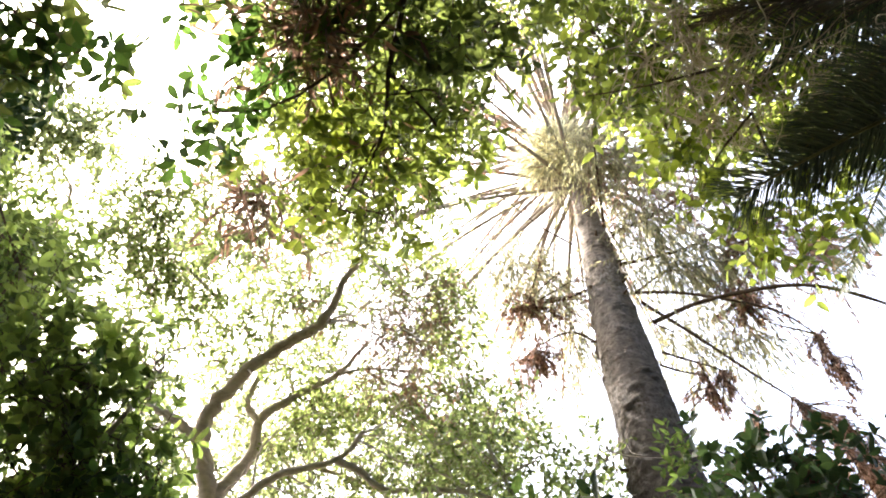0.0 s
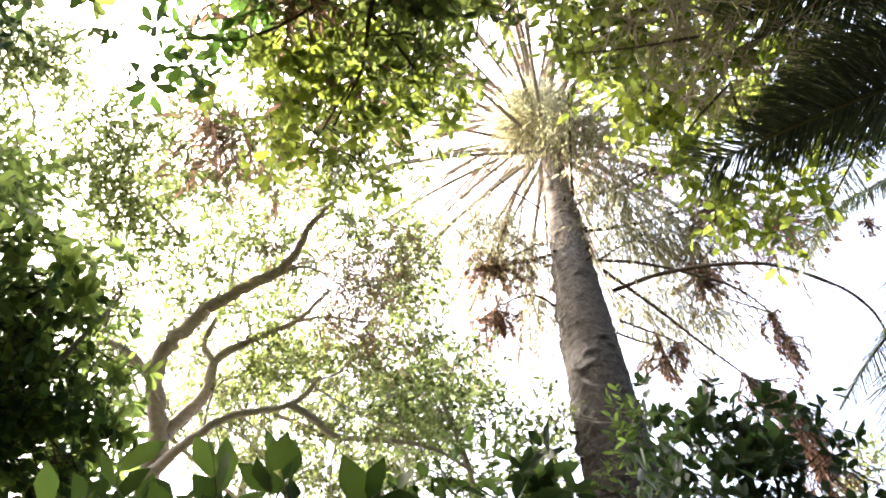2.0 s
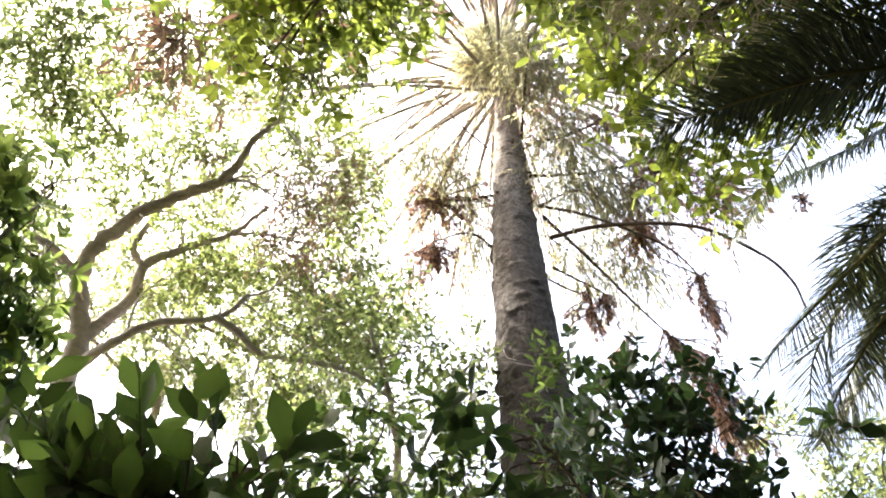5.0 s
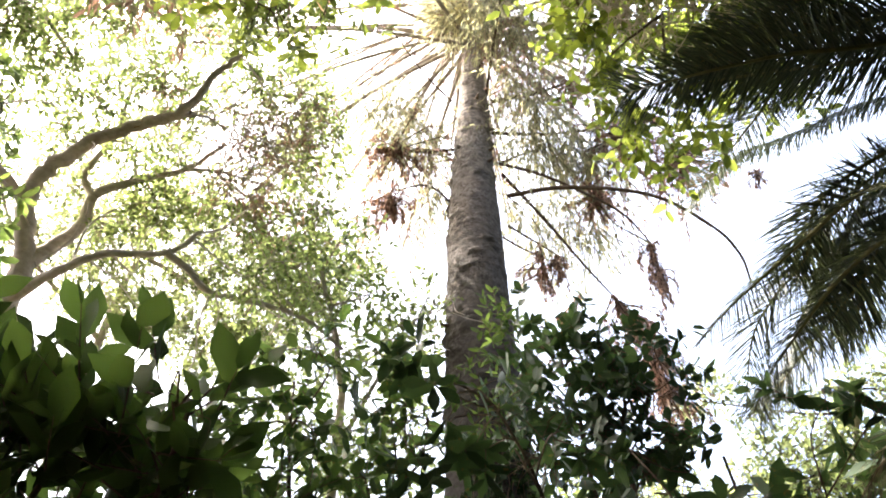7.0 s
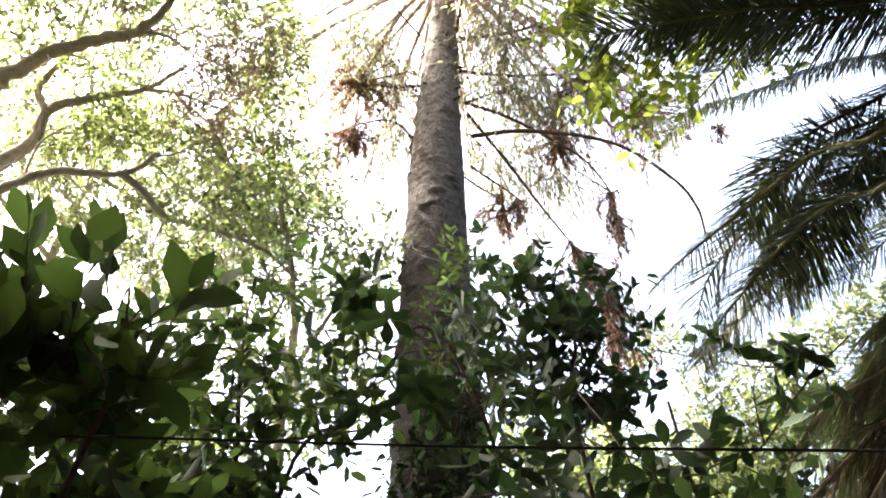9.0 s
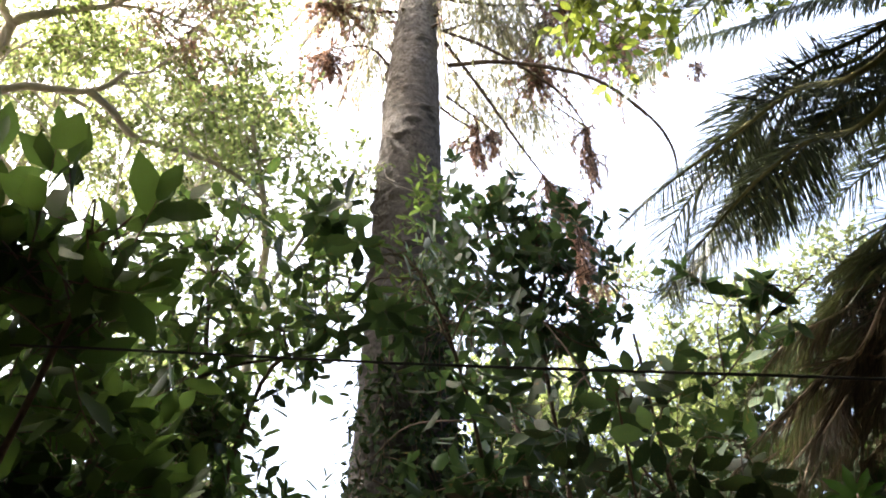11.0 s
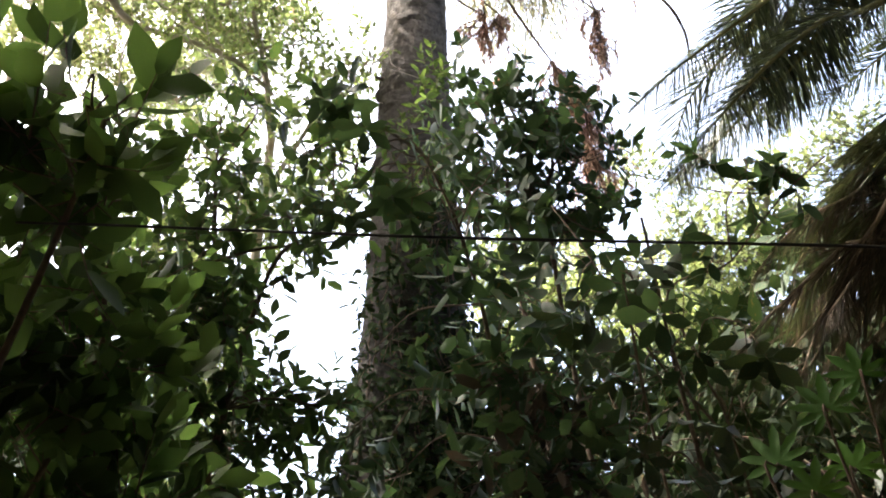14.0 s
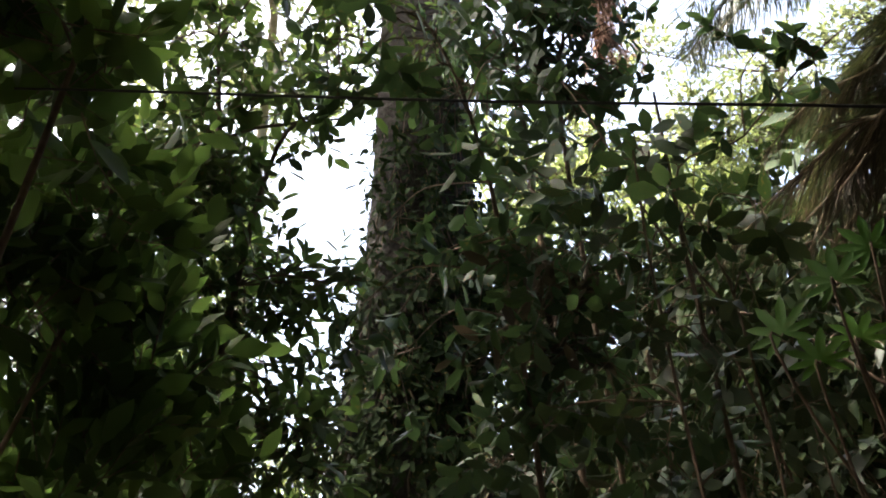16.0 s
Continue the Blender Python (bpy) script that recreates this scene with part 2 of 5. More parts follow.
def tube(line, r0, r1, sides=8, wobble=0.0, rng=None, power=1.0):
    """Vertices and triangles of a tapered round limb along a line."""
    line = np.asarray(line, dtype=float)
    n = len(line)
    tan = np.gradient(line, axis=0)
    tan /= np.linalg.norm(tan, axis=1)[:, None] + 1e-9
    ref = np.array([0.31, 0.17, 0.93]) if abs(tan[0][2]) < 0.9 else np.array([1.0, 0.1, 0.0])
    u = np.cross(tan, ref); u /= np.linalg.norm(u, axis=1)[:, None] + 1e-9
    w = np.cross(tan, u)
    rad = r0 + (r1 - r0) * np.linspace(0, 1, n) ** power
    if wobble and rng is not None:
        rad = rad * (1 + wobble * rng.normal(size=n))
    a = np.linspace(0, 2 * np.pi, sides, endpoint=False)
    ring = u[:, None, :] * np.cos(a)[None, :, None] + w[:, None, :] * np.sin(a)[None, :, None]
    v = line[:, None, :] + ring * rad[:, None, None]
    i, j = np.meshgrid(np.arange(n - 1), np.arange(sides), indexing="ij")
    k = (j + 1) % sides
    q = np.stack([i * sides + j, i * sides + k, (i + 1) * sides + k, (i + 1) * sides + j], -1).reshape(-1, 4)
    t = np.concatenate([q[:, [0, 1, 2]], q[:, [0, 2, 3]]])
    return v.reshape(-1, 3), t


def join(pieces):
    vs, ts, o = [], [], 0
    for v, t in pieces:
        vs.append(np.asarray(v)); ts.append(np.asarray(t) + o); o += len(v)
    return np.concatenate(vs), np.concatenate(ts)


def unit(a):
    return a / (np.linalg.norm(a, axis=-1, keepdims=True) + 1e-9)


def blade(width, fold=0.18, curl=0.12, tip=0.42):
    """A pointed leaf one unit long: x across, y along, z up; widest at `tip`."""
    ys = np.array([0.0, 0.14, tip, 0.75, 1.0])
    ws = np.array([0.03, 0.55, 1.0, 0.68, 0.0]) * width / 2
    zs = -curl * (ys - 0.35) ** 2
    v = []
    for y, w, z in zip(ys[:-1], ws[:-1], zs[:-1]):
        v += [(-w, y, z + fold * w), (0, y, z), (w, y, z + fold * w)]
    v.append((0, 1.0, zs[-1]))
    t = []
    for r in range(3):
        a = 3 * r
        for s in (0, 1):
            t += [(a + s, a + s + 1, a + s + 4), (a + s, a + s + 4, a + s + 3)]
    t += [(9, 10, 12), (10, 11, 12)]
    return np.array(v), np.array(t)


def obovate(width, fold=0.16, curl=0.14):
    """A leaf on a short stalk, widest beyond its middle."""
    ys = np.array([0.0, 0.16, 0.36, 0.62, 0.84])
    ws = np.array([0.04, 0.06, 0.62, 1.0, 0.66]) * width / 2
    zs = -curl * (ys - 0.3) ** 2
    v = []
    for y, w, z in zip(ys, ws, zs):
        v += [(-w, y, z + fold * w), (0, y, z), (w, y, z + fold * w)]
    v.append((0, 1.0, -curl * 0.49))
    t = []
    for r in range(4):
        a = 3 * r
        for q in (0, 1):
            t += [(a + q, a + q + 1, a + q + 4), (a + q, a + q + 4, a + q + 3)]
    t += [(12, 13, 15), (13, 14, 15)]
    return np.array(v), np.array(t)


def kite(width, fold=0.2, tip=0.45, curl=0.06):
    """A cheap oval leaf of four triangles, folded along its midrib."""
    w = width / 2
    a, b = tip * 0.5, tip + (1 - tip) * 0.42
    v = np.array([(0, 0, 0), (-w * 0.88, a, fold * w), (-w * 0.86, b, fold * w * 0.8), (0, 1, -curl), (w * 0.86, b, fold * w * 0.8), (w * 0.88, a, fold * w)])
    return v, np.array([(0, 2, 1), (0, 3, 2), (0, 4, 3), (0, 5, 4)])


def strap(width, fold=0.3, curl=0.2):
    """A long narrow leaflet, broad at its foot and running out to a thin tip."""
    ys = np.array([0.0, 0.1, 0.5, 0.8])
    ws = np.array([0.75, 1.0, 0.8, 0.42]) * width / 2
    v = []
    for y, w in zip(ys, ws):
        z = -curl * y * y
        v += [(-w, y, z + fold * w), (0, y, z), (w, y, z + fold * w)]
    v.append((0, 1.0, -curl))
    t = []
    for r in range(3):
        a = 3 * r
        for q in (0, 1):
            t += [(a + q, a + q + 1, a + q + 4), (a + q, a + q + 4, a + q + 3)]
    t += [(9, 10, 12), (10, 11, 12)]
    return np.array(v), np.array(t)


def rhomb(width, fold=0.2):
    """The plainest leaf: two triangles folded along the midrib."""
    w = width / 2
    return np.array([(0, 0, 0), (-w, 0.48, fold * w), (0, 1, -0.05), (w, 0.48, fold * w)]), np.array([(0, 2, 1), (0, 3, 2)])


def scatter(shape, pos, axis, normal, size):
    """Many copies of a leaf shape joined as one mesh."""
    v, t = shape
    axis = unit(axis)
    side = unit(np.cross(axis, normal))
    nor = np.cross(side, axis)
    s = np.asarray(size).reshape(-1, 1, 1)
    out = pos[:, None, :] + s * (v[None, :, 0, None] * side[:, None, :] + v[None, :, 1, None] * axis[:, None, :] + v[None, :, 2, None] * nor[:, None, :])
    tris = t[None] + (np.arange(len(pos)) * len(v))[:, None, None]
    return out.reshape(-1, 3), tris.reshape(-1, 3)


def leaf_objects(shape, pos, axis, normal, size, material, parent, name="leaf"):
    """Leaves as objects of their own on one mesh."""
    first = link_mesh(name, shape[0], shape[1], material)
    axis = unit(axis); side = unit(np.cross(axis, normal)); nor = np.cross(side, axis)
    inv = Matrix.Translation(parent.location).inverted()
    for i in range(len(pos)):
        ob = first if i == 0 else new(name, first.data)
        m = np.eye(4); s = float(size[i])
        m[:3, 0], m[:3, 1], m[:3, 2], m[:3, 3] = side[i] * s, axis[i] * s, nor[i] * s, pos[i]
        ob.parent, ob.matrix_parent_inverse = parent, inv
        ob.matrix_basis = Matrix(m.tolist())


def sprays(rng, blobs, density, length, count, size, droop=0.15, up=0.9, spread=0.9, fill=0.8, whorl=False):
    """Leafy twigs in rough balls (x, y, z, radius[, weight]): leaf places, axes, normals, sizes, and the twigs' lines."""
    starts, outs = [], []
    for b in blobs:
        weight = b[4] if len(b) > 4 else 1.0
        k = max(3, int(density * weight * b[3] ** 2))
        u = unit(rng.normal(size=(k, 3)))
        starts.append(np.array(b[:3]) + u * b[3] * fill * rng.random((k, 1)) ** 0.45)
        outs.append(u)
    st, u = np.concatenate(starts), np.concatenate(outs)
    n = len(st)
    d = unit(u * 0.5 + rng.normal(size=(n, 3)) * 0.55 + np.array([0, 0, -droop]))
    ln = length * (0.55 + 0.8 * rng.random((n, 1)))
    ref = unit(np.cross(d, rng.normal(size=(n, 3))))
    ref2 = np.cross(d, ref)
    pos, axis, nor, siz = [], [], [], []
    for k in range(count):
        s = (k + 0.7) / count
        p = st + d * ln * s + np.array([0, 0, -1]) * ln * 0.25 * s * s * (droop + 0.2)
        ang = 2.4 * k + rng.random((n, 1)) * 0.8
        side = ref * np.cos(ang) + ref2 * np.sin(ang)
        if whorl:
            # leaves stand in a ring round the twig's tip
            ang = 6.283 * k / count + rng.random((n, 1)) * 0.5
            side = ref * np.cos(ang) + ref2 * np.sin(ang)
            pos.append(st + d * ln * (0.62 + 0.38 * rng.random((n, 1))) + np.array([0, 0, -1]) * ln * 0.22 * (droop + 0.2))
            axis.append(unit(side + d * (0.15 + 0.5 * rng.random((n, 1))) + rng.normal(size=(n, 3)) * 0.12 + np.array([0, 0, -droop * 0.5])))
            nor.append(unit(d + side * -0.3 + rng.normal(size=(n, 3)) * 0.2))
            siz.append(size * (0.6 + 0.6 * rng.random(n)))
            continue
        pos.append(p)
        axis.append(unit(d * (0.25 + 0.9 * s) + side * spread + rng.normal(size=(n, 3)) * 0.25 + np.array([0, 0, -droop])))
        nor.append(unit(np.array([0, 0, up]) + rng.normal(size=(n, 3)) * 0.55 + d * 0.2))
        siz.append(size * (0.6 + 0.6 * rng.random(n)))
    mid = st + d * ln * 0.5 + np.array([0, 0, -1]) * ln * 0.06 * (droop + 0.2)
    end = st + d * ln * 0.97 + np.array([0, 0, -1]) * ln * 0.24 * (droop + 0.2)
    return np.concatenate(pos), np.concatenate(axis), np.concatenate(nor), np.concatenate(siz), (st, mid, end)


def twig_mesh(lines, r):
    """Three-sided thin twigs, joined."""
    st, mid, end = lines
    n = len(st)
    d = unit(end - st)
    u = unit(np.cross(d, np.array([0.2, 0.3, 0.93]))); w = np.cross(d, u)
    rings = []
    for p, q in ((st, r), (mid, r * 0.75), (end, r * 0.35)):
        rings.append(np.stack([p + q * (u * math.cos(a) + w * math.sin(a)) for a in (0, 2.094, 4.189)], 1))
    v = np.concatenate(rings, 1)
    t = []
    for a in (0, 3):
        for k in range(3):
            j = (k + 1) % 3
            t += [(a + k, a + j, a + 3 + j), (a + k, a + 3 + j, a + 3 + k)]
    t = np.array(t)[None] + (np.arange(n) * 9)[:, None, None]
    return v.reshape(-1, 3), t.reshape(-1, 3)


def feeders(rng, blobs, anchors, r, per=5):
    """Thin branches from the nearest limb point to each ball, and forks inside it."""
    an = np.asarray(anchors, dtype=float)
    out = []
    for b in blobs:
        c, rad = np.array(b[:3]), b[3]
        a = an[np.argmin(np.linalg.norm(an - c, axis=1))]
        m = (a + c) / 2 + rng.normal(size=3) * 0.12 * np.linalg.norm(c - a) + np.array([0, 0, 0.05])
        out.append(tube(smooth_line([a, m, c], 5), r, r * 0.5, 5))
        for _ in range(per):
            e = c + unit(rng.normal(size=3)) * rad * 0.85
            k = c + (e - c) * 0.5 + rng.normal(size=3) * rad * 0.15
            out.append(tube(smooth_line([c + (a - c) * 0.12 * rng.random(), k, e], 4), r * 0.5, r * 0.12, 4))
    return out


def broadleaf(name, label, category, base, limbs, blobs, seed, density, length, count, size, shape, leaf_mat, limb_mat, twig_r=0.006,
              singles=0, single_mat=None, single_shape=None, droop=0.15, feeder_r=0.018, group="", fill=0.8, near=(0, 0, 1.6), twig_mat=None, up=0.9, side=0, whorl=False, coarse=False):
    """A tree or shrub: limbs as (line, start radius, end radius), a crown of twigs and leaves; the nearest leaves are single objects."""
    rng = np.random.default_rng(seed)
    top = thing(name, label, category, base, group)
    anchors = []
    for i, (line, r0, r1) in enumerate(limbs):
        pts = smooth_line(line, 7)
        pts[1:-1] += rng.normal(size=(len(pts) - 2, 3)) * r0 * 0.06
        anchors.append(pts)
        v, t = tube(pts, r0, r1, 12 if r0 > 0.05 else 7, 0.05, rng, 0.7)
        under(link_mesh("trunk" if i == 0 else "limb", v, t, limb_mat), top)
    for k in range(side):
        pts = anchors[k % len(limbs)]
        j = rng.integers(len(pts) // 3, len(pts))
        r = limbs[k % len(limbs)][2] * rng.uniform(0.35, 0.75)
        d = unit(pts[j] - pts[max(0, j - 3)]) * 0.6 + rng.normal(size=3) * 0.7
        d[2] += 0.2
        line = [pts[j]]
        for _ in range(4):
            d = unit(d + rng.normal(size=3) * 0.45)
            line.append(line[-1] + d * rng.uniform(0.25, 0.5))
        pts = smooth_line(line, 4)
        anchors.append(pts)
        v, t = tube(pts, r, r * 0.3, 6)
        under(link_mesh("limb", v, t, limb_mat), top)
    anchors = np.concatenate(anchors) if anchors else np.array([base])
    pos, axis, nor, siz, lines = sprays(rng, blobs, density, length, count, size, droop, up=up, fill=fill, whorl=whorl)
    v, t = join(([] if coarse else [twig_mesh(lines, twig_r)]) + feeders(rng, blobs, anchors, feeder_r))
    under(link_mesh("twig_growth", v, t, twig_mat or M_TWIG, kind="stuff"), top)
    if singles:
        order = np.argsort(np.linalg.norm(pos - np.array(near), axis=1))
        one, rest = order[:singles], order[singles:]
        leaf_objects(single_shape or blade(0.42), pos[one], axis[one], nor[one], siz[one], single_mat, top)
        pos, axis, nor, siz = pos[rest], axis[rest], nor[rest], siz[rest]
    if len(pos):
        v, t = scatter(shape, pos, axis, nor, siz)
        under(link_mesh("foliage", v, t, leaf_mat, kind="stuff"), top)
    return top


# ---- ground ----
def make_ground():
    rng = np.random.default_rng(3)
    rad = np.concatenate([[0.0], np.geomspace(0.6, 900, 46)])
    ang = np.linspace(0, 2 * np.pi, 64, endpoint=False)
    v = [(0, 0, 0)]
    for r in rad[1:]:
        for a in ang:
            x, y = r * math.cos(a), r * math.sin(a)
            v.append((x, y, 0.06 * noise.noise(Vector((x * 0.6, y * 0.6, 0))) * min(1, 20 / (r + 1))))
    t = [(0, 1 + k, 1 + (k + 1) % 64) for k in range(64)]
    for i in range(len(rad) - 2):
        for k in range(64):
            a, b = 1 + i * 64 + k, 1 + i * 64 + (k + 1) % 64
            t += [(a, a + 64, b + 64), (a, b + 64, b)]
    ob = link_mesh("ground", v, t, M_GROUND)
    tagged(ob, "dark brown forest floor of earth and leaf litter", "ground", kind="structure")


make_ground()

# ---- the tall ringed conifer ----
TX, TY = 0.06, 7.0


def trunk_radius(z):
    return float(np.interp(z, (0, 1.5, 3.0, 4.2, 5.5, 6.6, 9.4, 11.1, 12.9, 15.9, 17.5, 19.5), (0.98, 0.84, 0.70, 0.585, 0.48, 0.445, 0.375, 0.345, 0.275, 0.17, 0.13, 0.05)))


def make_conifer():
    rng = np.random.default_rng(11)
    top = thing("conifer_tree", "tall ringed grey-brown conifer with bare radiating branches and drooping dead sprays", "tree", (TX, TY, 0))
    sides, rows = 64, 480
    zs = np.linspace(-0.1, 19.5, rows)
    ang = np.linspace(0, 2 * np.pi, sides, endpoint=False)
    rr = np.array([trunk_radius(z) for z in zs])[:, None] * np.ones((1, sides))
    zz = np.repeat(zs[:, None], sides, 1)
    # rings of old branch scars: raised lips with ragged edges
    z = 0.3
    while z < 18.5:
        gap = 0.24 + 0.16 * rng.random()
        tilt, ph = 0.05 * rng.random(), rng.random() * 6.28
        for k in range(7):
            a0 = rng.random() * 6.28
            half = 0.22 + 0.4 * rng.random()
            zc = z + 0.09 * rng.normal() + tilt * np.cos(ang - ph)
            da = np.abs((ang - a0 + np.pi) % (2 * np.pi) - np.pi)
            mask = np.clip(1 - (da / half) ** 2, 0, 1)
            dz = zz - zc[None, :] + 0.05 * (da / half)[None, :] ** 2
            lip = np.where(dz > 0, np.exp(-(dz / 0.035) ** 2), np.exp(-(dz / 0.016) ** 2))
            rr += (0.014 + 0.034 * rng.random() ** 2) * mask[None, :] * lip
        z += gap
    bumps = np.array([[noise.noise(Vector((2.2 * math.cos(a), 2.2 * math.sin(a), q * 2.6))) + 0.5 * noise.noise(Vector((6 * math.cos(a), 6 * math.sin(a), q * 7))) for a in ang] for q in zs])
    rr += 0.014 * bumps + 0.0025 * rng.normal(size=rr.shape)
    lean = 0.05 * np.sin(zs * 0.45) - 0.07 * np.clip((6.0 - zs) / 4.0, 0, 1)
    v = np.stack([rr * np.cos(ang)[None] + lean[:, None], rr * np.sin(ang)[None], zz], -1).reshape(-1, 3)
    i, j = np.meshgrid(np.arange(rows - 1), np.arange(sides), indexing="ij")
    k = (j + 1) % sides
    q = np.stack([i * sides + j, i * sides + k, (i + 1) * sides + k, (i + 1) * sides + j], -1).reshape(-1, 4)
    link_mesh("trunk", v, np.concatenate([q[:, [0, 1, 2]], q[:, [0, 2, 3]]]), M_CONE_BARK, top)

    for k in range(16):
        z0 = rng.uniform(7.0, 15.5)
        a = rng.choice([0.0, math.pi]) + rng.normal() * 0.5 - 0.25
        r = trunk_radius(z0)
        o = np.array([math.cos(a), math.sin(a), -0.15])
        s = np.array([0.05 * math.sin(z0 * 0.45), 0, z0]) + o * (r - 0.03)
        v, t = tube(np.array([s, s + o * 0.06, s + o * rng.uniform(0.08, 0.16)]), 0.035, 0.012, 7)
        link_mesh("branch_stub", v, t, M_TWIG, top)
    # bare stalks radiating from the head
    for k in range(110):
        a = k * 2.39996 + rng.normal() * 0.1
        z0 = 16.3 + 2.6 * (k / 110)
        el = radians(-8 + 42 * (k / 110) + rng.normal() * 6)
        ln = 3.3 + rng.random() * 1.3
        d = np.array([math.cos(a) * math.cos(el), math.sin(a) * math.cos(el), math.sin(el)])
        s = np.array([0, 0, z0]) + d * 0.1
        pts = smooth_line([s, s + d * ln * 0.5 + np.array([0, 0, -0.02 * ln]), s + d * ln + np.array([0, 0, -0.16 * ln])], 6)
        v, t = tube(pts, 0.04, 0.016, 6, 0.08, rng)
        br = link_mesh("branch", v, t, M_STALK, top)
        end = pts[-1]
        n = 34
        s_ = rng.random(n) ** 0.6
        p = pts[(s_ * (len(pts) - 1)).astype(int)] + rng.normal(size=(n, 3)) * 0.04
        ax = unit(d[None] * 0.8 + rng.normal(size=(n, 3)) * 0.7 + np.array([0, 0, -0.5]))
        v, t = scatter(kite(0.10), p, ax, rng.normal(size=(n, 3)), 0.18 + 0.2 * rng.random(n))
        link_mesh("dry_foliage", v, t, M_DEAD if rng.random() < 0.5 else M_NEEDLE, br)
    # the pale tuft at the head
    n = 2500
    u = unit(rng.normal(size=(n, 3)))
    p = np.array([-0.16, -0.49, 16.83]) + u * np.array([0.68, 0.64, 0.56]) * rng.random((n, 1)) ** 0.4
    v, t = scatter(kite(0.075), p, unit(u + rng.normal(size=(n, 3)) * 0.5 + np.array([0, 0, -0.3])), rng.normal(size=(n, 3)), 0.2 + 0.2 * rng.random(n))
    link_mesh("needle_tuft", v, t, M_TUFT, top, "pale olive tuft of needles at the head", kind="stuff")
    return top


CONIFER = make_conifer()


def hanging_branch(points, r0, seed, tuft, width, needles, dead=True, drop=1.0):
    """A thin whip of the conifer with a drooping spray at its end: tuft is the spray's length."""
    rng = np.random.default_rng(seed)
    line = smooth_line(points, 8)
    v, t = tube(line, r0, r0 * 0.4, 6, 0.06, rng)
    br = under(link_mesh("branch", v, t, M_TWIG), CONIFER)
    if tuft <= 0:
        return
    end = line[-1]
    d = unit(unit(line[-1] - line[-5]) * (1 - drop) + np.array([0, 0, -1.0]) * drop)
    strands, pos, axis = [], [], []
    needles = int(needles * 2.2)
    k = max(9, needles // 60)
    for i in range(k):
        q0 = rng.random() ** 1.3
        s0 = end + d * tuft * 0.65 * q0
        away = rng.normal(size=3) * np.array([1, 1, 0.3])
        e = s0 + d * tuft * (0.25 + 0.3 * rng.random()) + away * width * 0.27 + np.array([0, 0, -0.06 * tuft])
        m = (s0 + e) / 2 + away * width * 0.18
        l2 = smooth_line([s0, m, e], 6)
        strands.append(tube(l2, 0.010, 0.004, 4))
        c = needles // k
        q = rng.random(c)
        pos.append(l2[(q * (len(l2) - 1)).astype(int)] + rng.normal(size=(c, 3)) * 0.014)
        axis.append(unit((e - s0)[None] / (np.linalg.norm(e - s0) + 1e-6) + rng.normal(size=(c, 3)) * 0.38 + np.array([0, 0, -0.3])))
    strands.append(tube(smooth_line([end, end + d * tuft * 0.5], 4), 0.012, 0.005, 4))
    v, t = join(strands)
    under(link_mesh("spray_stem", v, t, M_TWIG, kind="stuff"), CONIFER)
    pos, axis = np.concatenate(pos), np.concatenate(axis)
    v, t = scatter(kite(0.24), pos, axis, rng.normal(size=(len(pos), 3)), 0.035 + 0.05 * rng.random(len(pos)))
    under(link_mesh("spray", v, t, M_DEAD if dead else M_NEEDLE, kind="stuff"), CONIFER)


hanging_branch([(0.50, 7.04, 11.66), (1.24, 6.72, 11.34), (2.26, 6.57, 10.88), (2.94, 6.70, 10.34), (3.21, 6.86, 9.97), (3.29, 7.04, 9.65)], 0.035, 1, 0.0, 0, 0)
hanging_branch([(0.42, 6.95, 12.34), (0.98, 6.86, 11.87), (1.63, 6.93, 11.38), (2.04, 7.06, 11.08), (2.31, 7.25, 10.74)], 0.028, 2, 1.05, 0.34, 900)
hanging_branch([(0.45, 7.08, 12.25), (0.95, 7.23, 11.38), (1.41, 7.45, 10.64), (1.73, 7.55, 10.09)], 0.03, 3, 1.5, 0.42, 1500, True, 0.2)
hanging_branch([(1.73, 7.55, 10.09), (1.88, 7.72, 9.76), (2.05, 7.89, 9.42)], 0.02, 4, 1.0, 0.42, 1500, True, 0.3)
hanging_branch([(0.39, 7.32, 11.09), (0.64, 7.38, 10.90), (0.90, 7.40, 10.74)], 0.02, 5, 0.7, 0.42, 480)
hanging_branch([(0.47, 7.20, 11.18), (0.83, 7.26, 10.86), (1.07, 7.31, 10.66)], 0.02, 6, 0.6, 0.4, 420)
hanging_branch([(-0.14, 7.30, 11.62), (-0.61, 7.06, 12.01), (-1.19, 7.20, 12.11)], 0.022, 7, 0.6, 0.5, 1200)
hanging_branch([(-0.24, 7.07, 12.97), (-0.79, 7.07, 12.95), (-1.12, 6.94, 13.00)], 0.03, 8, 0.5, 0.9, 1200)
hanging_branch([(0.33, 6.98, 13.26), (1.10, 7.01, 13.20), (2.19, 6.89, 13.11)], 0.035, 9, 0.6, 1.0, 1500)
hanging_branch([(0.37, 6.91, 14.11), (1.10, 6.85, 14.21), (1.64, 6.74, 14.33)], 0.04, 10, 0.6, 0.7, 800)
hanging_branch([(0.39, 7.16, 12.67), (1.08, 7.13, 12.89), (1.84, 7.65, 12.69)], 0.02, 11, 0.5, 0.6, 900)
hanging_branch([(2.14, 7.10, 13.23), (2.71, 7.14, 13.08), (3.11, 7.22, 12.93)], 0.02, 12, 0.6, 1.1, 1800)
hanging_branch([(-0.27, 7.03, 14.39), (-0.71, 6.70, 14.77), (-1.24, 6.09, 15.25)], 0.02, 13, 0.0, 0, 0)
hanging_branch([(0.29, 6.97, 14.42), (0.44, 6.35, 14.96), (0.62, 5.62, 15.49)], 0.03, 14, 0.0, 0, 0)
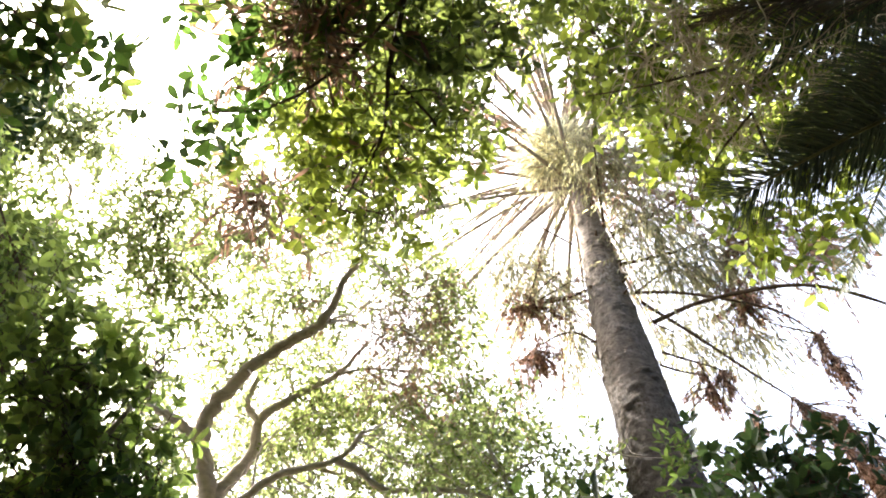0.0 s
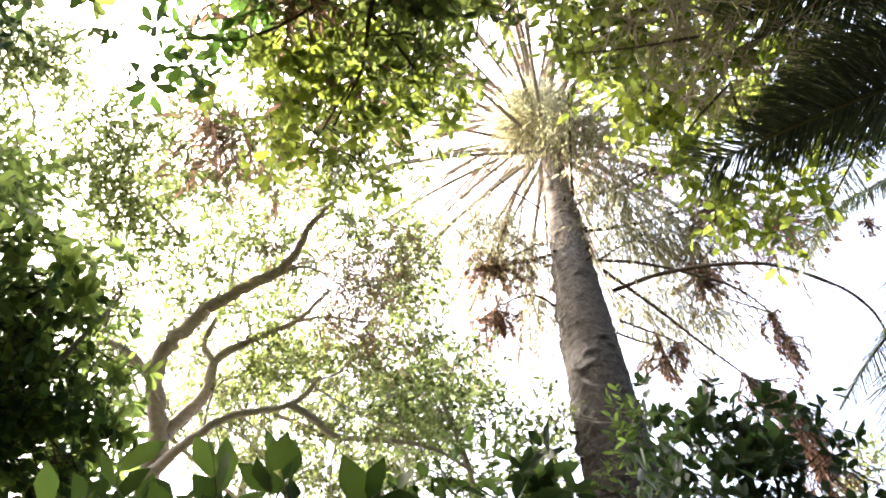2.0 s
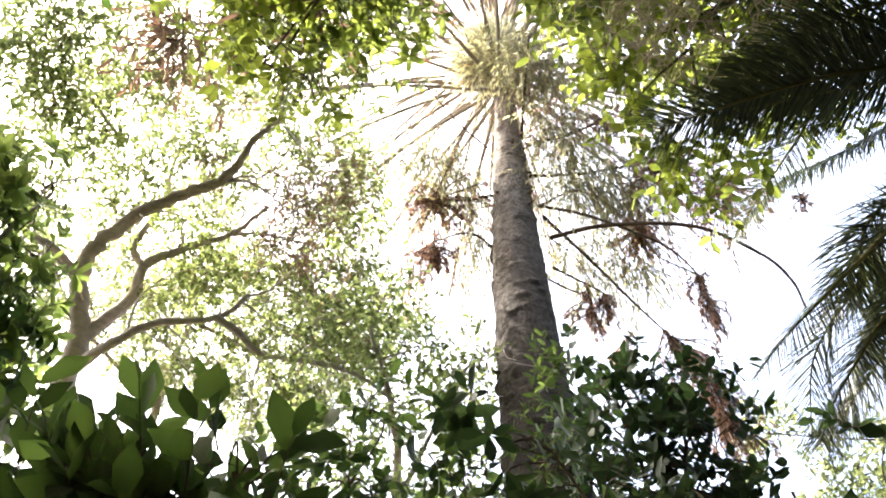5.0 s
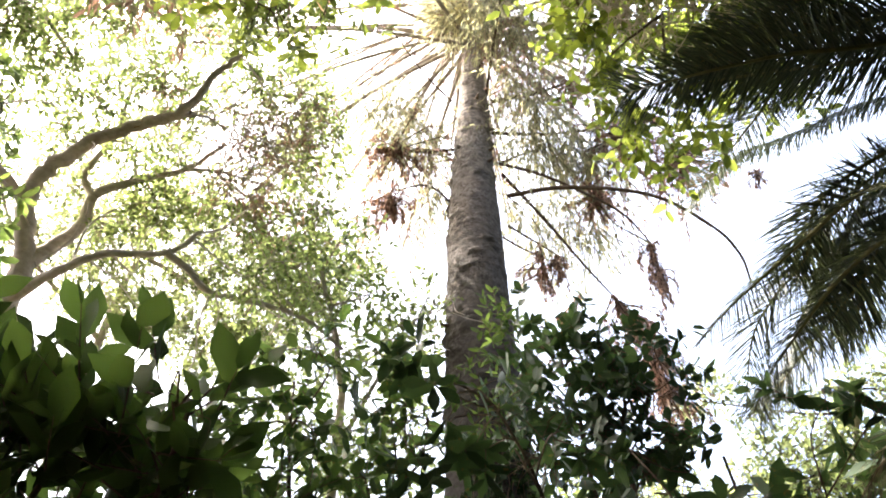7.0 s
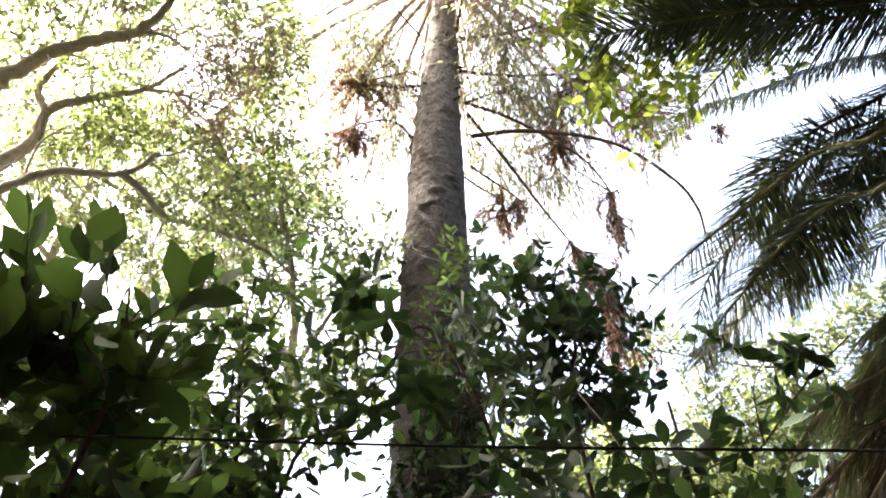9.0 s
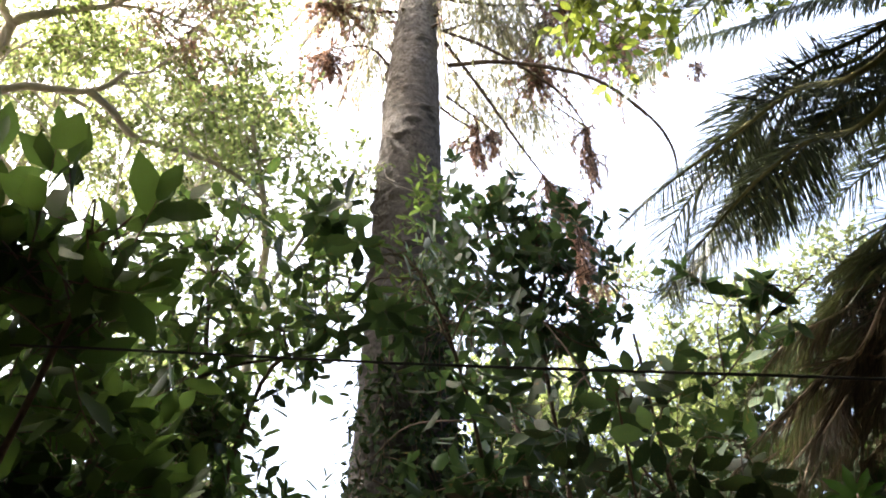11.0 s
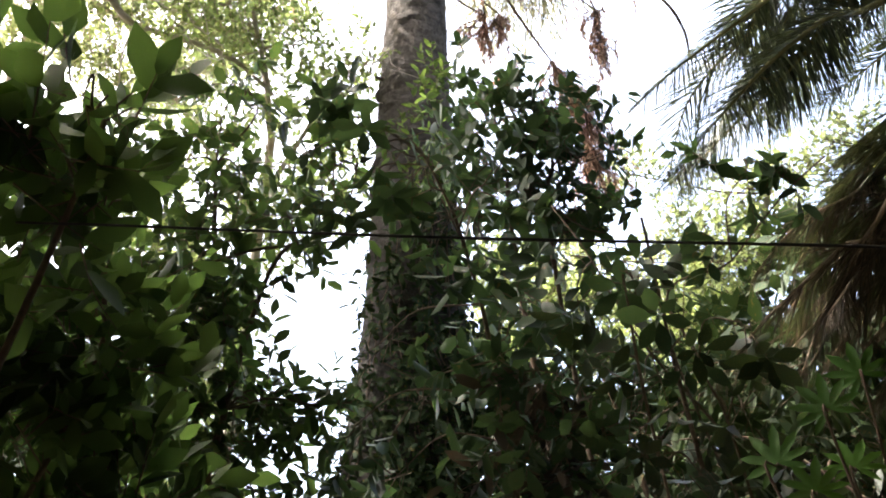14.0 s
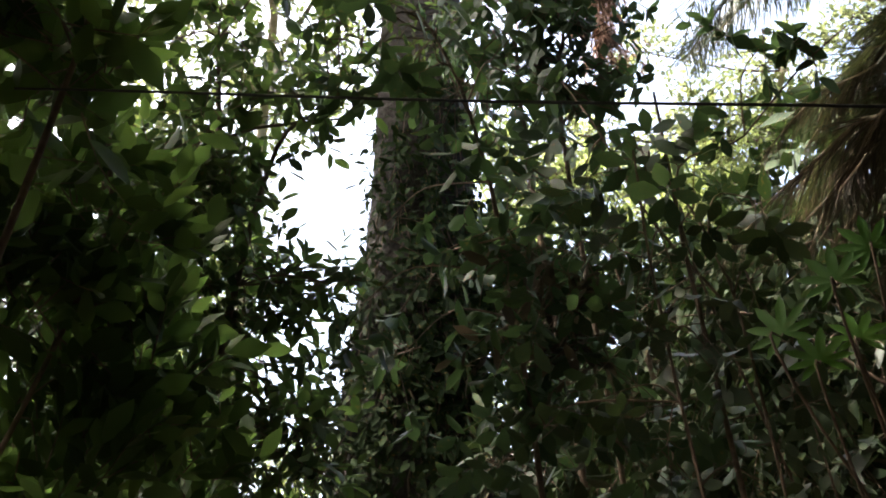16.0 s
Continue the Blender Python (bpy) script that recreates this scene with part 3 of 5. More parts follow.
hanging_branch([(2.30, 7.25, 10.75), (1.92, 7.46, 11.56), (1.72, 7.27, 11.99)], 0.012, 15, 0.45, 0.45, 700)
hanging_branch([(0.47, 7.09, 11.76), (0.91, 7.68, 11.79), (1.32, 8.41, 10.88)], 0.012, 16, 0.3, 0.3, 400)


hanging_branch([(3.87, 6.54, 12.14), (3.89, 6.73, 12.01), (3.90, 6.92, 11.88)], 0.006, 17, 0.42, 0.22, 160)


def conifer_foliage(blobs, seed, material, density, name, label):
    """Loose hanging strings of needles on the conifer's thin side branches."""
    rng = np.random.default_rng(seed)
    pos, axis, nor, siz, lines = sprays(rng, blobs, density, 0.8, 11, 0.15, 1.3, spread=0.4)
    under(link_mesh("spray_stem", *twig_mesh(lines, 0.004), M_DRY_TWIG, kind="stuff"), CONIFER)
    v, t = scatter(kite(0.16), pos, axis, nor, siz)
    under(link_mesh(name, v, t, material, label=label, kind="stuff"), CONIFER)


conifer_foliage([(0.92, 7.04, 13.07, 0.48), (1.42, 7.18, 12.94, 0.48), (1.81, 7.77, 11.85, 0.29), (0.77, 7.60, 12.11, 0.33), (1.00, 8.00, 11.79, 0.33, 0.8), (-1.14, 6.76, 13.80, 0.54), (-0.81, 7.17, 13.59, 0.45), (-0.52, 7.65, 12.71, 0.35, 0.8), (-1.66, 6.56, 13.85, 0.40, 0.6), (0.84, 6.78, 14.38, 0.51), (1.23, 6.85, 13.74, 0.45), (1.88, 7.19, 13.22, 0.44), (0.55, 6.14, 15.82, 0.60), (1.11, 6.49, 15.63, 0.50), (1.42, 7.66, 12.00, 0.33, 0.8), (-0.67, 7.99, 12.45, 0.30, 0.5)], 15, M_NEEDLE, 480, "needle_spray", "pale grey-green hanging needles")
conifer_foliage([(-0.80, 7.27, 12.94, 0.35), (-1.24, 7.03, 13.41, 0.35, 0.7), (2.33, 7.15, 12.81, 0.43), (2.88, 7.25, 12.61, 0.43), (1.80, 7.39, 11.88, 0.29), (-1.44, 7.38, 11.96, 0.31, 1.3), (2.01, 7.86, 9.59, 0.23, 0.9), (2.20, 8.01, 9.24, 0.23, 0.9), (1.02, 6.55, 14.49, 0.37), (-0.34, 8.16, 11.05, 0.20, 0.7), (1.35, 8.25, 10.47, 0.17, 0.8), (0.71, 6.65, 16.42, 0.38, 2), (0.35, 6.89, 16.21, 0.25, 2)], 16, M_DEAD, 240, "dead_spray", "rust-brown hanging dead sprays")

# ---- the branching broadleaf tree ----
broadleaf("broadleaf_tree", "spreading tree with crooked grey limbs and small backlit green leaves", "tree", (-5.63, 7.10, 0.0),
    [([(-5.63, 7.10, 0.0), (-5.70, 7.37, 8.31), (-5.50, 6.64, 9.18), (-5.25, 6.22, 9.56), (-5.20, 5.69, 9.98), (-4.95, 5.42, 10.30), (-4.24, 5.19, 10.68), (-3.49, 5.12, 10.92), (-3.04, 4.79, 11.25), (-2.66, 4.61, 11.44)], 0.225, 0.03),
     ([(-5.21, 5.68, 9.98), (-5.34, 5.27, 10.03), (-5.48, 4.90, 9.91)], 0.08, 0.035),
     ([(-5.19, 6.22, 9.60), (-4.79, 6.19, 10.15), (-4.63, 5.96, 10.52), (-4.12, 5.99, 10.88), (-3.65, 6.05, 11.16), (-3.20, 5.92, 11.52)], 0.10, 0.025),
     ([(-3.69, 6.05, 11.14), (-3.33, 6.20, 11.31), (-2.84, 6.42, 11.32)], 0.03, 0.015),
     ([(-4.66, 5.97, 10.50), (-4.80, 5.82, 10.79), (-4.50, 5.58, 11.33), (-4.25, 5.12, 11.81), (-3.80, 4.98, 12.18)], 0.06, 0.015),
     ]
    + [([(-5.42, 6.50, 9.21), (-4.82, 6.19, 9.29), (-4.25, 6.06, 9.45), (-3.55, 6.17, 9.57), (-3.17, 6.06, 9.81)], 0.08, 0.025),
     ([(-3.55, 6.17, 9.57), (-3.30, 6.32, 9.42), (-3.05, 6.51, 9.23), (-2.48, 6.66, 9.17), (-1.97, 6.81, 9.04), (-1.55, 7.05, 8.78)], 0.055, 0.02),
     ([(-2.10, 6.76, 9.20), (-2.47, 6.56, 9.40), (-2.47, 6.40, 9.53), (-2.23, 6.35, 9.64)], 0.018, 0.01),
     ([(-3.46, 5.13, 10.92), (-3.20, 5.20, 10.98), (-2.95, 5.38, 10.95)], 0.03, 0.012),
     ([(-4.84, 4.59, 11.56), (-5.15, 4.06, 11.76), (-5.45, 3.85, 11.80)], 0.03, 0.01)],
    [(-5.09, 3.49, 11.88, 0.62, 0.4), (-4.59, 3.33, 12.17, 0.6, 0.35),  (-4.46, 4.13, 11.94, 0.46, 0.7), (-5.41, 3.97, 11.54, 0.46, 0.5), (-5.03, 4.52, 11.50, 0.46, 0.7), (-4.69, 5.12, 11.38, 0.46, 0.6), (-5.02, 5.38, 11.07, 0.38, 0.6),
     (-3.82, 5.02, 11.80, 0.46, 0.5), (-4.27, 5.80, 11.18, 0.42, 0.6), (-4.04, 6.45, 10.86, 0.54, 0.8), (-4.73, 6.37, 10.58, 0.35, 0.5), (-5.81, 4.91, 10.87, 0.46, 0.7), (-2.96, 5.54, 12.39, 0.56, 0.4), (-2.28, 5.72, 12.46, 0.60, 0.5), (-2.02, 6.42, 12.12, 0.56, 0.45),
     (-2.54, 6.57, 11.91, 0.60, 0.45), (-3.14, 6.74, 11.00, 0.54, 0.7), (-2.19, 7.00, 11.08, 0.58, 0.6), (-6.01, 3.37, 12.03, 0.48, 0.5), (-6.09, 4.42, 11.57, 0.48, 0.6)]
    + [(-5.18, 2.98, 11.96, 0.46, 0.4), (-4.17, 3.39, 12.62, 0.47, 0.4), (-5.21, 3.99, 11.59, 0.46, 0.45), (-4.03, 4.32, 12.22, 0.43, 0.45), (-5.71, 3.64, 11.93, 0.44, 0.5), (-3.72, 4.26, 12.58, 0.4, 0.4), (-3.69, 5.56, 11.87, 0.43, 0.45), (-3.04, 5.04, 12.69, 0.4, 0.4)],
    21, 600, 0.42, 9, 0.085, kite(0.5), M_LEAF_MID, M_BARK, 0.006, droop=0.25, feeder_r=0.02, twig_mat=M_DRY_TWIG, side=70)
broadleaf("broadleaf_tree", "sunlit pale green crown behind the crooked limbs", "tree", (-5.97, 9.62, 0.0),
    [([(-5.97, 9.62, 0.0), (-5.76, 9.12, 11.27), (-5.22, 8.26, 12.29), (-5.18, 7.08, 13.13)], 0.10, 0.03), ([(-5.76, 9.12, 11.27), (-6.73, 7.62, 11.92), (-6.92, 6.52, 12.54)], 0.05, 0.015), ([(-5.22, 8.26, 12.29), (-4.30, 9.00, 12.10), (-3.73, 9.84, 11.55)], 0.05, 0.015)],
    [(-7.08, 6.59, 12.39, 0.56, 0.6), (-6.84, 7.36, 12.04, 0.51, 0.6), (-6.11, 7.18, 12.60, 0.56, 0.6), (-6.22, 7.85, 12.06, 0.56, 0.5), (-5.33, 7.93, 12.49, 0.65, 0.8), (-4.43, 7.73, 13.02, 0.65, 0.7), (-5.76, 8.53, 11.79, 0.65, 0.7), (-4.98, 8.90, 11.88, 0.70, 0.8), (-4.23, 8.61, 12.45, 0.65, 0.8), (-4.22, 9.56, 11.63, 0.70, 0.8), (-3.49, 9.52, 11.94, 0.70, 0.9), (-4.70, 6.86, 13.47, 0.51, 0.5), (-5.20, 5.63, 13.90, 0.56, 0.5), (-5.84, 4.83, 13.96, 0.56, 0.6), (-2.62, 8.99, 11.98, 0.63, 0.9), (-2.03, 8.72, 12.34, 0.45, 0.8), (-3.09, 8.60, 12.18, 0.63, 0.7), (-3.96, 5.54, 14.39, 0.56, 0.5)],
    23, 520, 0.46, 9, 0.09, kite(0.5), M_LEAF_FAR, M_BARK, 0.006, droop=0.25, feeder_r=0.014, twig_mat=M_DRY_TWIG, side=16)
broadleaf("broadleaf_tree", "dense small-leaved tree, pale green where the sun shines through", "tree", (-1.70, 8.16, 0.0),
    [([(-1.70, 8.16, 0.0), (-1.70, 8.16, 7.81), (-1.63, 7.34, 8.78), (-1.79, 6.49, 9.52)], 0.09, 0.02),
     ([(-1.67, 7.97, 8.06), (-1.09, 7.26, 8.67), (-0.68, 6.88, 9.09)], 0.04, 0.012),
     ([(-1.70, 8.16, 7.81), (-2.41, 7.50, 8.53), (-2.80, 7.04, 9.00)], 0.04, 0.012)],
    [(-1.60, 6.32, 9.82, 0.40), (-1.87, 6.65, 9.50, 0.47), (-1.33, 6.74, 9.27, 0.46), (-2.25, 6.43, 9.58, 0.47), (-2.70, 6.60, 9.30, 0.40, 0.8), (-0.81, 6.87, 9.09, 0.46), (-0.48, 6.79, 9.18, 0.26, 0.8), (-1.21, 7.11, 8.80, 0.49), (-0.77, 7.33, 8.64, 0.39),
     # the last four balls hide low down, added to keep sun off the trunk
     (-1.86, 7.18, 8.73, 0.46, 0.8), (-1.37, 7.69, 8.30, 0.53), (-1.87, 7.78, 8.07, 0.53, 0.9), (-0.79, 7.87, 8.02, 0.46), (-2.65, 7.18, 8.77, 0.40, 0.9), (-2.41, 7.59, 8.43, 0.47, 1.2), (-1.50, 8.14, 7.71, 0.53, 0.8), (-2.0, 7.3, 6.2, 0.6, 1.8), (-2.6, 7.5, 7.0, 0.6, 1.8), (-1.7, 7.2, 5.4, 0.5, 1.8), (-2.2, 7.6, 4.6, 0.7, 1.8)],
    22, 215, 0.36, 9, 0.085, kite(0.52), M_LEAF_MID, M_BARK, 0.004, droop=0.2, feeder_r=0.015, twig_mat=M_DRY_TWIG, side=20)


def dead_clump(parent_label, at_blobs, seed, density=190, curled=34, twig=None, leaf=None):
    """A brown clump of dry twigs and dead leaves caught in a crown."""
    rng = np.random.default_rng(seed)
    top = thing("dead_twig_clump", parent_label, "dead twigs", at_blobs[0][:3])
    pos, axis, nor, siz, lines = sprays(rng, at_blobs, density, 0.42 if leaf is None else 0.2, 5, 0.13 if leaf is None else 0.1, 0.5)
    curls = [twig_mesh(lines, 0.007 if leaf is None else 0.003)]
    for c in at_blobs:
        for _ in range(curled):
            p = np.array(c[:3]) + rng.normal(size=3) * c[3] * 0.55
            d = unit(rng.normal(size=3)); pts = [p]
            for _k in range(5):
                d = unit(d + rng.normal(size=3) * 0.5 + np.array([0, 0, -0.15])); pts.append(pts[-1] + d * c[3] * 0.3)
            r = c[3] * rng.uniform(0.008, 0.022)
            curls.append(tube(smooth_line(pts, 4), r, r * 0.4, 4))
    under(link_mesh("twig_growth", *join(curls), twig or M_DRY_TWIG, kind="stuff"), top)
    v, t = scatter(kite(0.17 if leaf is None else 0.4), pos, axis, nor, siz)
    under(link_mesh("dead_foliage", v, t, leaf or M_DEAD, kind="stuff"), top)


dead_clump("brown dry twig clump hanging in the green crown", [(-3.76, 3.53, 11.87, 0.40), (-3.92, 3.88, 11.69, 0.33), (-3.40, 4.30, 11.70, 0.33)], 31)
dead_clump("brown dry twig clump hanging in the green crown", [(-2.74, 5.38, 11.02, 0.36), (-2.52, 5.69, 10.90, 0.43), (-2.79, 5.98, 10.63, 0.39), (-2.09, 5.37, 11.19, 0.36, 0.8)], 32, curled=85)
dead_clump("rust-brown dead leaves hanging among pale foliage", [(-3.71, 5.05, 11.23, 0.26), (-1.94, 6.09, 10.54, 0.18), (-2.48, 6.29, 10.26, 0.35, 0.6)], 33)

# ---- overhanging leafy branches ----
broadleaf("overhanging_branch", "overhanging bough of broad green leaves with brown twigs among them", "branch", (-0.28, 0.16, 6.17),
    [([(-0.13, 0.22, 6.17), (-0.46, 0.76, 5.88), (-0.63, 1.02, 5.69), (-0.71, 1.20, 5.52), (-0.91, 1.41, 5.40)], 0.022, 0.006),
     ([(-0.46, 0.76, 5.88), (-0.84, 0.91, 5.68), (-1.17, 0.93, 5.49), (-1.44, 0.83, 5.41)], 0.014, 0.004),
     ([(-0.30, 0.52, 6.04), (-0.16, 0.95, 5.97), (-0.14, 1.21, 5.90)], 0.012, 0.004)],
    [(-1.05, 0.75, 5.98, 0.16), (-0.81, 0.82, 6.02, 0.19), (-0.57, 0.91, 5.94, 0.19, 0.9), (-0.3, 1.01, 5.94, 0.17, 0.8), (-0.16, 1.2, 5.9, 0.12, 0.8), (-1.16, 0.99, 5.8, 0.14), (-0.94, 1.11, 5.82, 0.19, 0.9), (-0.68, 1.21, 5.84, 0.19, 0.9), (-0.44, 1.29, 5.75, 0.15, 0.8), (-0.28, 1.35, 5.74, 0.1, 0.7), (-0.68, 0.55, 6.19, 0.33), (-0.25, 0.7, 6.21, 0.33), (-1.05, 0.43, 6.13, 0.18, 0.6), (-0.61, 1.15, 6.29, 0.22, 0.8), (-0.02, 1.08, 6.04, 0.13, 0.7)],
    41, 850, 0.2, 6, 0.095, kite(0.42, tip=0.62), M_LEAF_VINE, M_TWIG, 0.004, 200, M_LEAF_OVER_ONE, obovate(0.42), 0.2, 0.006, near=(-1.03, 1.44, 5.13), whorl=True)
broadleaf("overhanging_branch", "low bough tips with broad leaves glowing yellow-green in the sun", "branch", (-0.63, 1.02, 5.69),
    [([(-0.63, 1.02, 5.69), (-0.49, 1.35, 5.61), (-0.53, 1.55, 5.53)], 0.01, 0.004),
     ([(-0.71, 1.24, 5.72), (-0.88, 1.34, 5.44), (-1.01, 1.43, 5.26)], 0.01, 0.003)],
    [(-1.29, 1.05, 5.52, 0.12, 0.8), (-1.12, 1.2, 5.53, 0.15), (-0.91, 1.32, 5.55, 0.15), (-0.67, 1.39, 5.57, 0.15), (-0.48, 1.5, 5.56, 0.11, 0.8), (-1.01, 1.41, 5.27, 0.11), (-0.84, 1.54, 5.37, 0.12), (-0.62, 1.53, 5.41, 0.1, 0.8), (-1.13, 1.41, 5.23, 0.07, 0.9), (-0.93, 1.57, 5.22, 0.06, 0.9), (-0.82, 1.64, 5.22, 0.06, 0.8), (-0.4, 1.59, 5.53, 0.06, 0.7), (-1.13, 1.22, 5.3, 0.09)],
    44, 950, 0.18, 6, 0.085, kite(0.42, tip=0.62), M_LEAF_OVER, M_TWIG, 0.003, 300, M_LEAF_OVER_ONE, obovate(0.44), 0.2, 0.005, near=(-1.03, 1.44, 5.13), whorl=True)
broadleaf("overhanging_branch", "thin twig tips with rings of dark leaves against white sky", "branch", (-0.84, 0.91, 5.68),
    [([(-1.14, 1.02, 5.79), (-1.3, 0.95, 5.66), (-1.43, 0.87, 5.52), (-1.56, 0.91, 5.46)], 0.008, 0.003), ([(-1.06, 0.83, 5.86), (-1.21, 0.75, 5.73), (-1.31, 0.65, 5.61)], 0.006, 0.002)],
    [(-1.28, 0.61, 5.62, 0.08), (-1.21, 0.72, 5.63, 0.08), (-1.4, 0.73, 5.56, 0.07), (-1.53, 0.87, 5.48, 0.08), (-1.46, 0.98, 5.48, 0.08), (-1.6, 0.95, 5.43, 0.04, 0.8), (-1.35, 0.9, 5.59, 0.08), (-1.21, 0.82, 5.71, 0.08), (-1.37, 0.97, 5.52, 0.08)],
    45, 620, 0.14, 6, 0.115, kite(0.4, tip=0.62), M_LEAF_VINE, M_TWIG, 0.003, 200, M_LEAF_DARK_ONE, obovate(0.42), 0.2, 0.003, whorl=True)
broadleaf("high_crown_branch", "high branch of small green leaves filling the gaps above the bough", "branch", (-0.48, 1.03, 9.7),
    [([(-0.48, 1.03, 9.7), (-1.03, 1.67, 9.32), (-1.64, 2.14, 9.09), (-2.13, 2.59, 8.82)], 0.03, 0.01), ([(-1.03, 1.67, 9.32), (-0.71, 2.24, 9.21), (-0.7, 2.8, 9.02)], 0.02, 0.008)],
    [(-1.82, 1.26, 9.25, 0.31), (-1.58, 1.71, 9.22, 0.36), (-1.03, 1.67, 9.32, 0.38), (-0.66, 1.96, 9.29, 0.36), (-2.06, 1.86, 9.06, 0.28, 0.8), (-1.81, 2.32, 8.99, 0.33), (-1.31, 2.27, 9.12, 0.38), (-0.92, 2.52, 9.1, 0.31), (-1.78, 2.79, 8.84, 0.28, 0.9), (-1.33, 2.91, 8.88, 0.26, 0.9), (-2.2, 2.51, 8.82, 0.23, 0.7), (-0.36, 1.87, 9.55, 0.31, 0.9), (-1.23, 1.04, 9.61, 0.47), (-0.47, 1.28, 9.66, 0.47)],
    46, 820, 0.34, 8, 0.085, kite(0.46), M_LEAF_VINE, M_TWIG, 0.004, droop=0.2, feeder_r=0.008)
dead_clump("dark brown dry twigs among overhanging leaves", [(-0.93, 0.81, 5.84, 0.16), (-0.86, 0.70, 5.90, 0.13), (-1.93, 1.81, 6.93, 0.17), (-0.76, 1.30, 5.59, 0.06)], 42, 1500)
broadleaf("overhanging_branch", "hanging branch tip with dark broad leaves against white sky", "branch", (-2.35, -0.35, 5.74),
    [([(-2.35, -0.35, 5.74), (-2.15, 0.09, 5.63), (-1.96, 0.34, 5.60), (-1.87, 0.63, 5.60)], 0.014, 0.004),
     ([(-1.97, -0.24, 5.72), (-1.74, 0.15, 5.71), (-1.49, 0.38, 5.80)], 0.01, 0.003)],
    [(-2.08, 0.25, 5.66, 0.24), (-1.89, 0.40, 5.63, 0.17, 0.8), (-1.87, 0.59, 5.61, 0.10, 0.8), (-2.22, 0.43, 5.57, 0.10, 0.8), (-1.53, 0.35, 5.78, 0.10, 0.8), (-2.32, 0.16, 5.53, 0.27), (-1.26, 0.47, 5.86, 0.12, 0.6)],
    43, 560, 0.2, 6, 0.12, kite(0.4, tip=0.62), M_LEAF_VINE, M_TWIG, 0.003, 200, M_LEAF_DARK_ONE, obovate(0.42), 0.25, 0.005, whorl=True)

# ---- pale far tree and the dark tree beside it ----
broadleaf("far_tree", "thin pale green tree far off against white sky", "tree", (-10.41, 5.95, 0.0),
    [([(-10.41, 5.95, 0.0), (-10.41, 5.95, 13.57), (-9.55, 4.48, 14.87), (-8.93, 4.17, 15.40), (-8.39, 3.83, 15.83), (-8.35, 3.28, 15.99)], 0.12, 0.02),
     ([(-9.55, 4.48, 14.87), (-9.39, 3.58, 15.26), (-8.78, 3.14, 15.76)], 0.04, 0.015)],
    [(-8.33, 2.47, 16.17, 0.87, 2.2), (-7.65, 3.04, 16.43, 0.65, 2), (-8.78, 3.34, 15.72, 0.65, 0.7), (-8.23, 3.77, 15.94, 0.60, 0.6), (-7.65, 3.87, 16.23, 0.38, 0.5), (-9.27, 4.16, 15.17, 0.54, 0.5), (-8.59, 4.48, 15.51, 0.49, 0.4), (-9.59, 2.65, 15.33, 1.09)],
    51, 190, 0.5, 9, 0.115, kite(0.45), M_LEAF_FAR, M_BARK, 0.006, droop=0.5)
broadleaf("dark_tree", "dark glossy-leaved tree, thick crown in shade", "tree", (-3.24, 2.50, 0.0),
    [([(-3.24, 2.50, 0.0), (-3.24, 2.50, 5.18), (-3.12, 1.90, 5.64), (-3.08, 1.46, 5.98)], 0.09, 0.02),
     ([(-3.24, 2.50, 5.18), (-2.82, 2.32, 5.36), (-2.41, 2.13, 5.61)], 0.03, 0.01)],
    [(-3.05, 1.67, 5.80, 0.30), (-2.83, 1.93, 5.70, 0.31, 1.1), (-3.04, 1.95, 5.41, 0.34, 1.2), (-2.74, 2.15, 5.52, 0.32, 1.1), (-2.44, 2.09, 5.62, 0.14, 0.8), (-3.04, 2.27, 5.21, 0.37, 1.2), (-2.76, 2.41, 5.35, 0.29, 1.1), (-2.56, 2.51, 5.42, 0.15, 0.8),
     (-3.12, 1.42, 5.97, 0.16, 0.8), (-2.60, 2.59, 5.20, 0.18), (-3.39, 1.61, 5.55, 0.35), (-3.50, 2.04, 5.24, 0.42), (-2.91, 2.55, 4.98, 0.37), (-3.23, 2.45, 4.92, 0.41), (-3.91, 1.55, 6.62, 0.38, 1.6), (-4.38, 1.47, 7.45, 0.43, 1.6), (-3.98, 1.72, 6.37, 0.42, 1.6), (-4.19, 1.00, 7.06, 0.45, 1.2), (-2.90, 2.50, 5.10, 0.25, 1.3), (-2.71, 2.72, 5.08, 0.22, 1.3), (-2.84, 2.75, 4.81, 0.26, 1.2), (-2.59, 2.91, 4.87, 0.20, 1.2)]
    # these and the weight 1.6 balls are added, mostly unseen, to block sun
    + [(-4.0, 1.9, 7.3, 0.5), (-3.7, 1.5, 6.5, 0.4), (-4.4, 2.1, 8.0, 0.5), (-4.6, 1.2, 8.1, 0.5)],
    52, 520, 0.26, 7, 0.098, kite(0.44, tip=0.6), M_LEAF_SIDE, M_BARK, 0.004, 300, M_LEAF_NEAR_ONE, obovate(0.44), 0.2, 0.008, whorl=True)

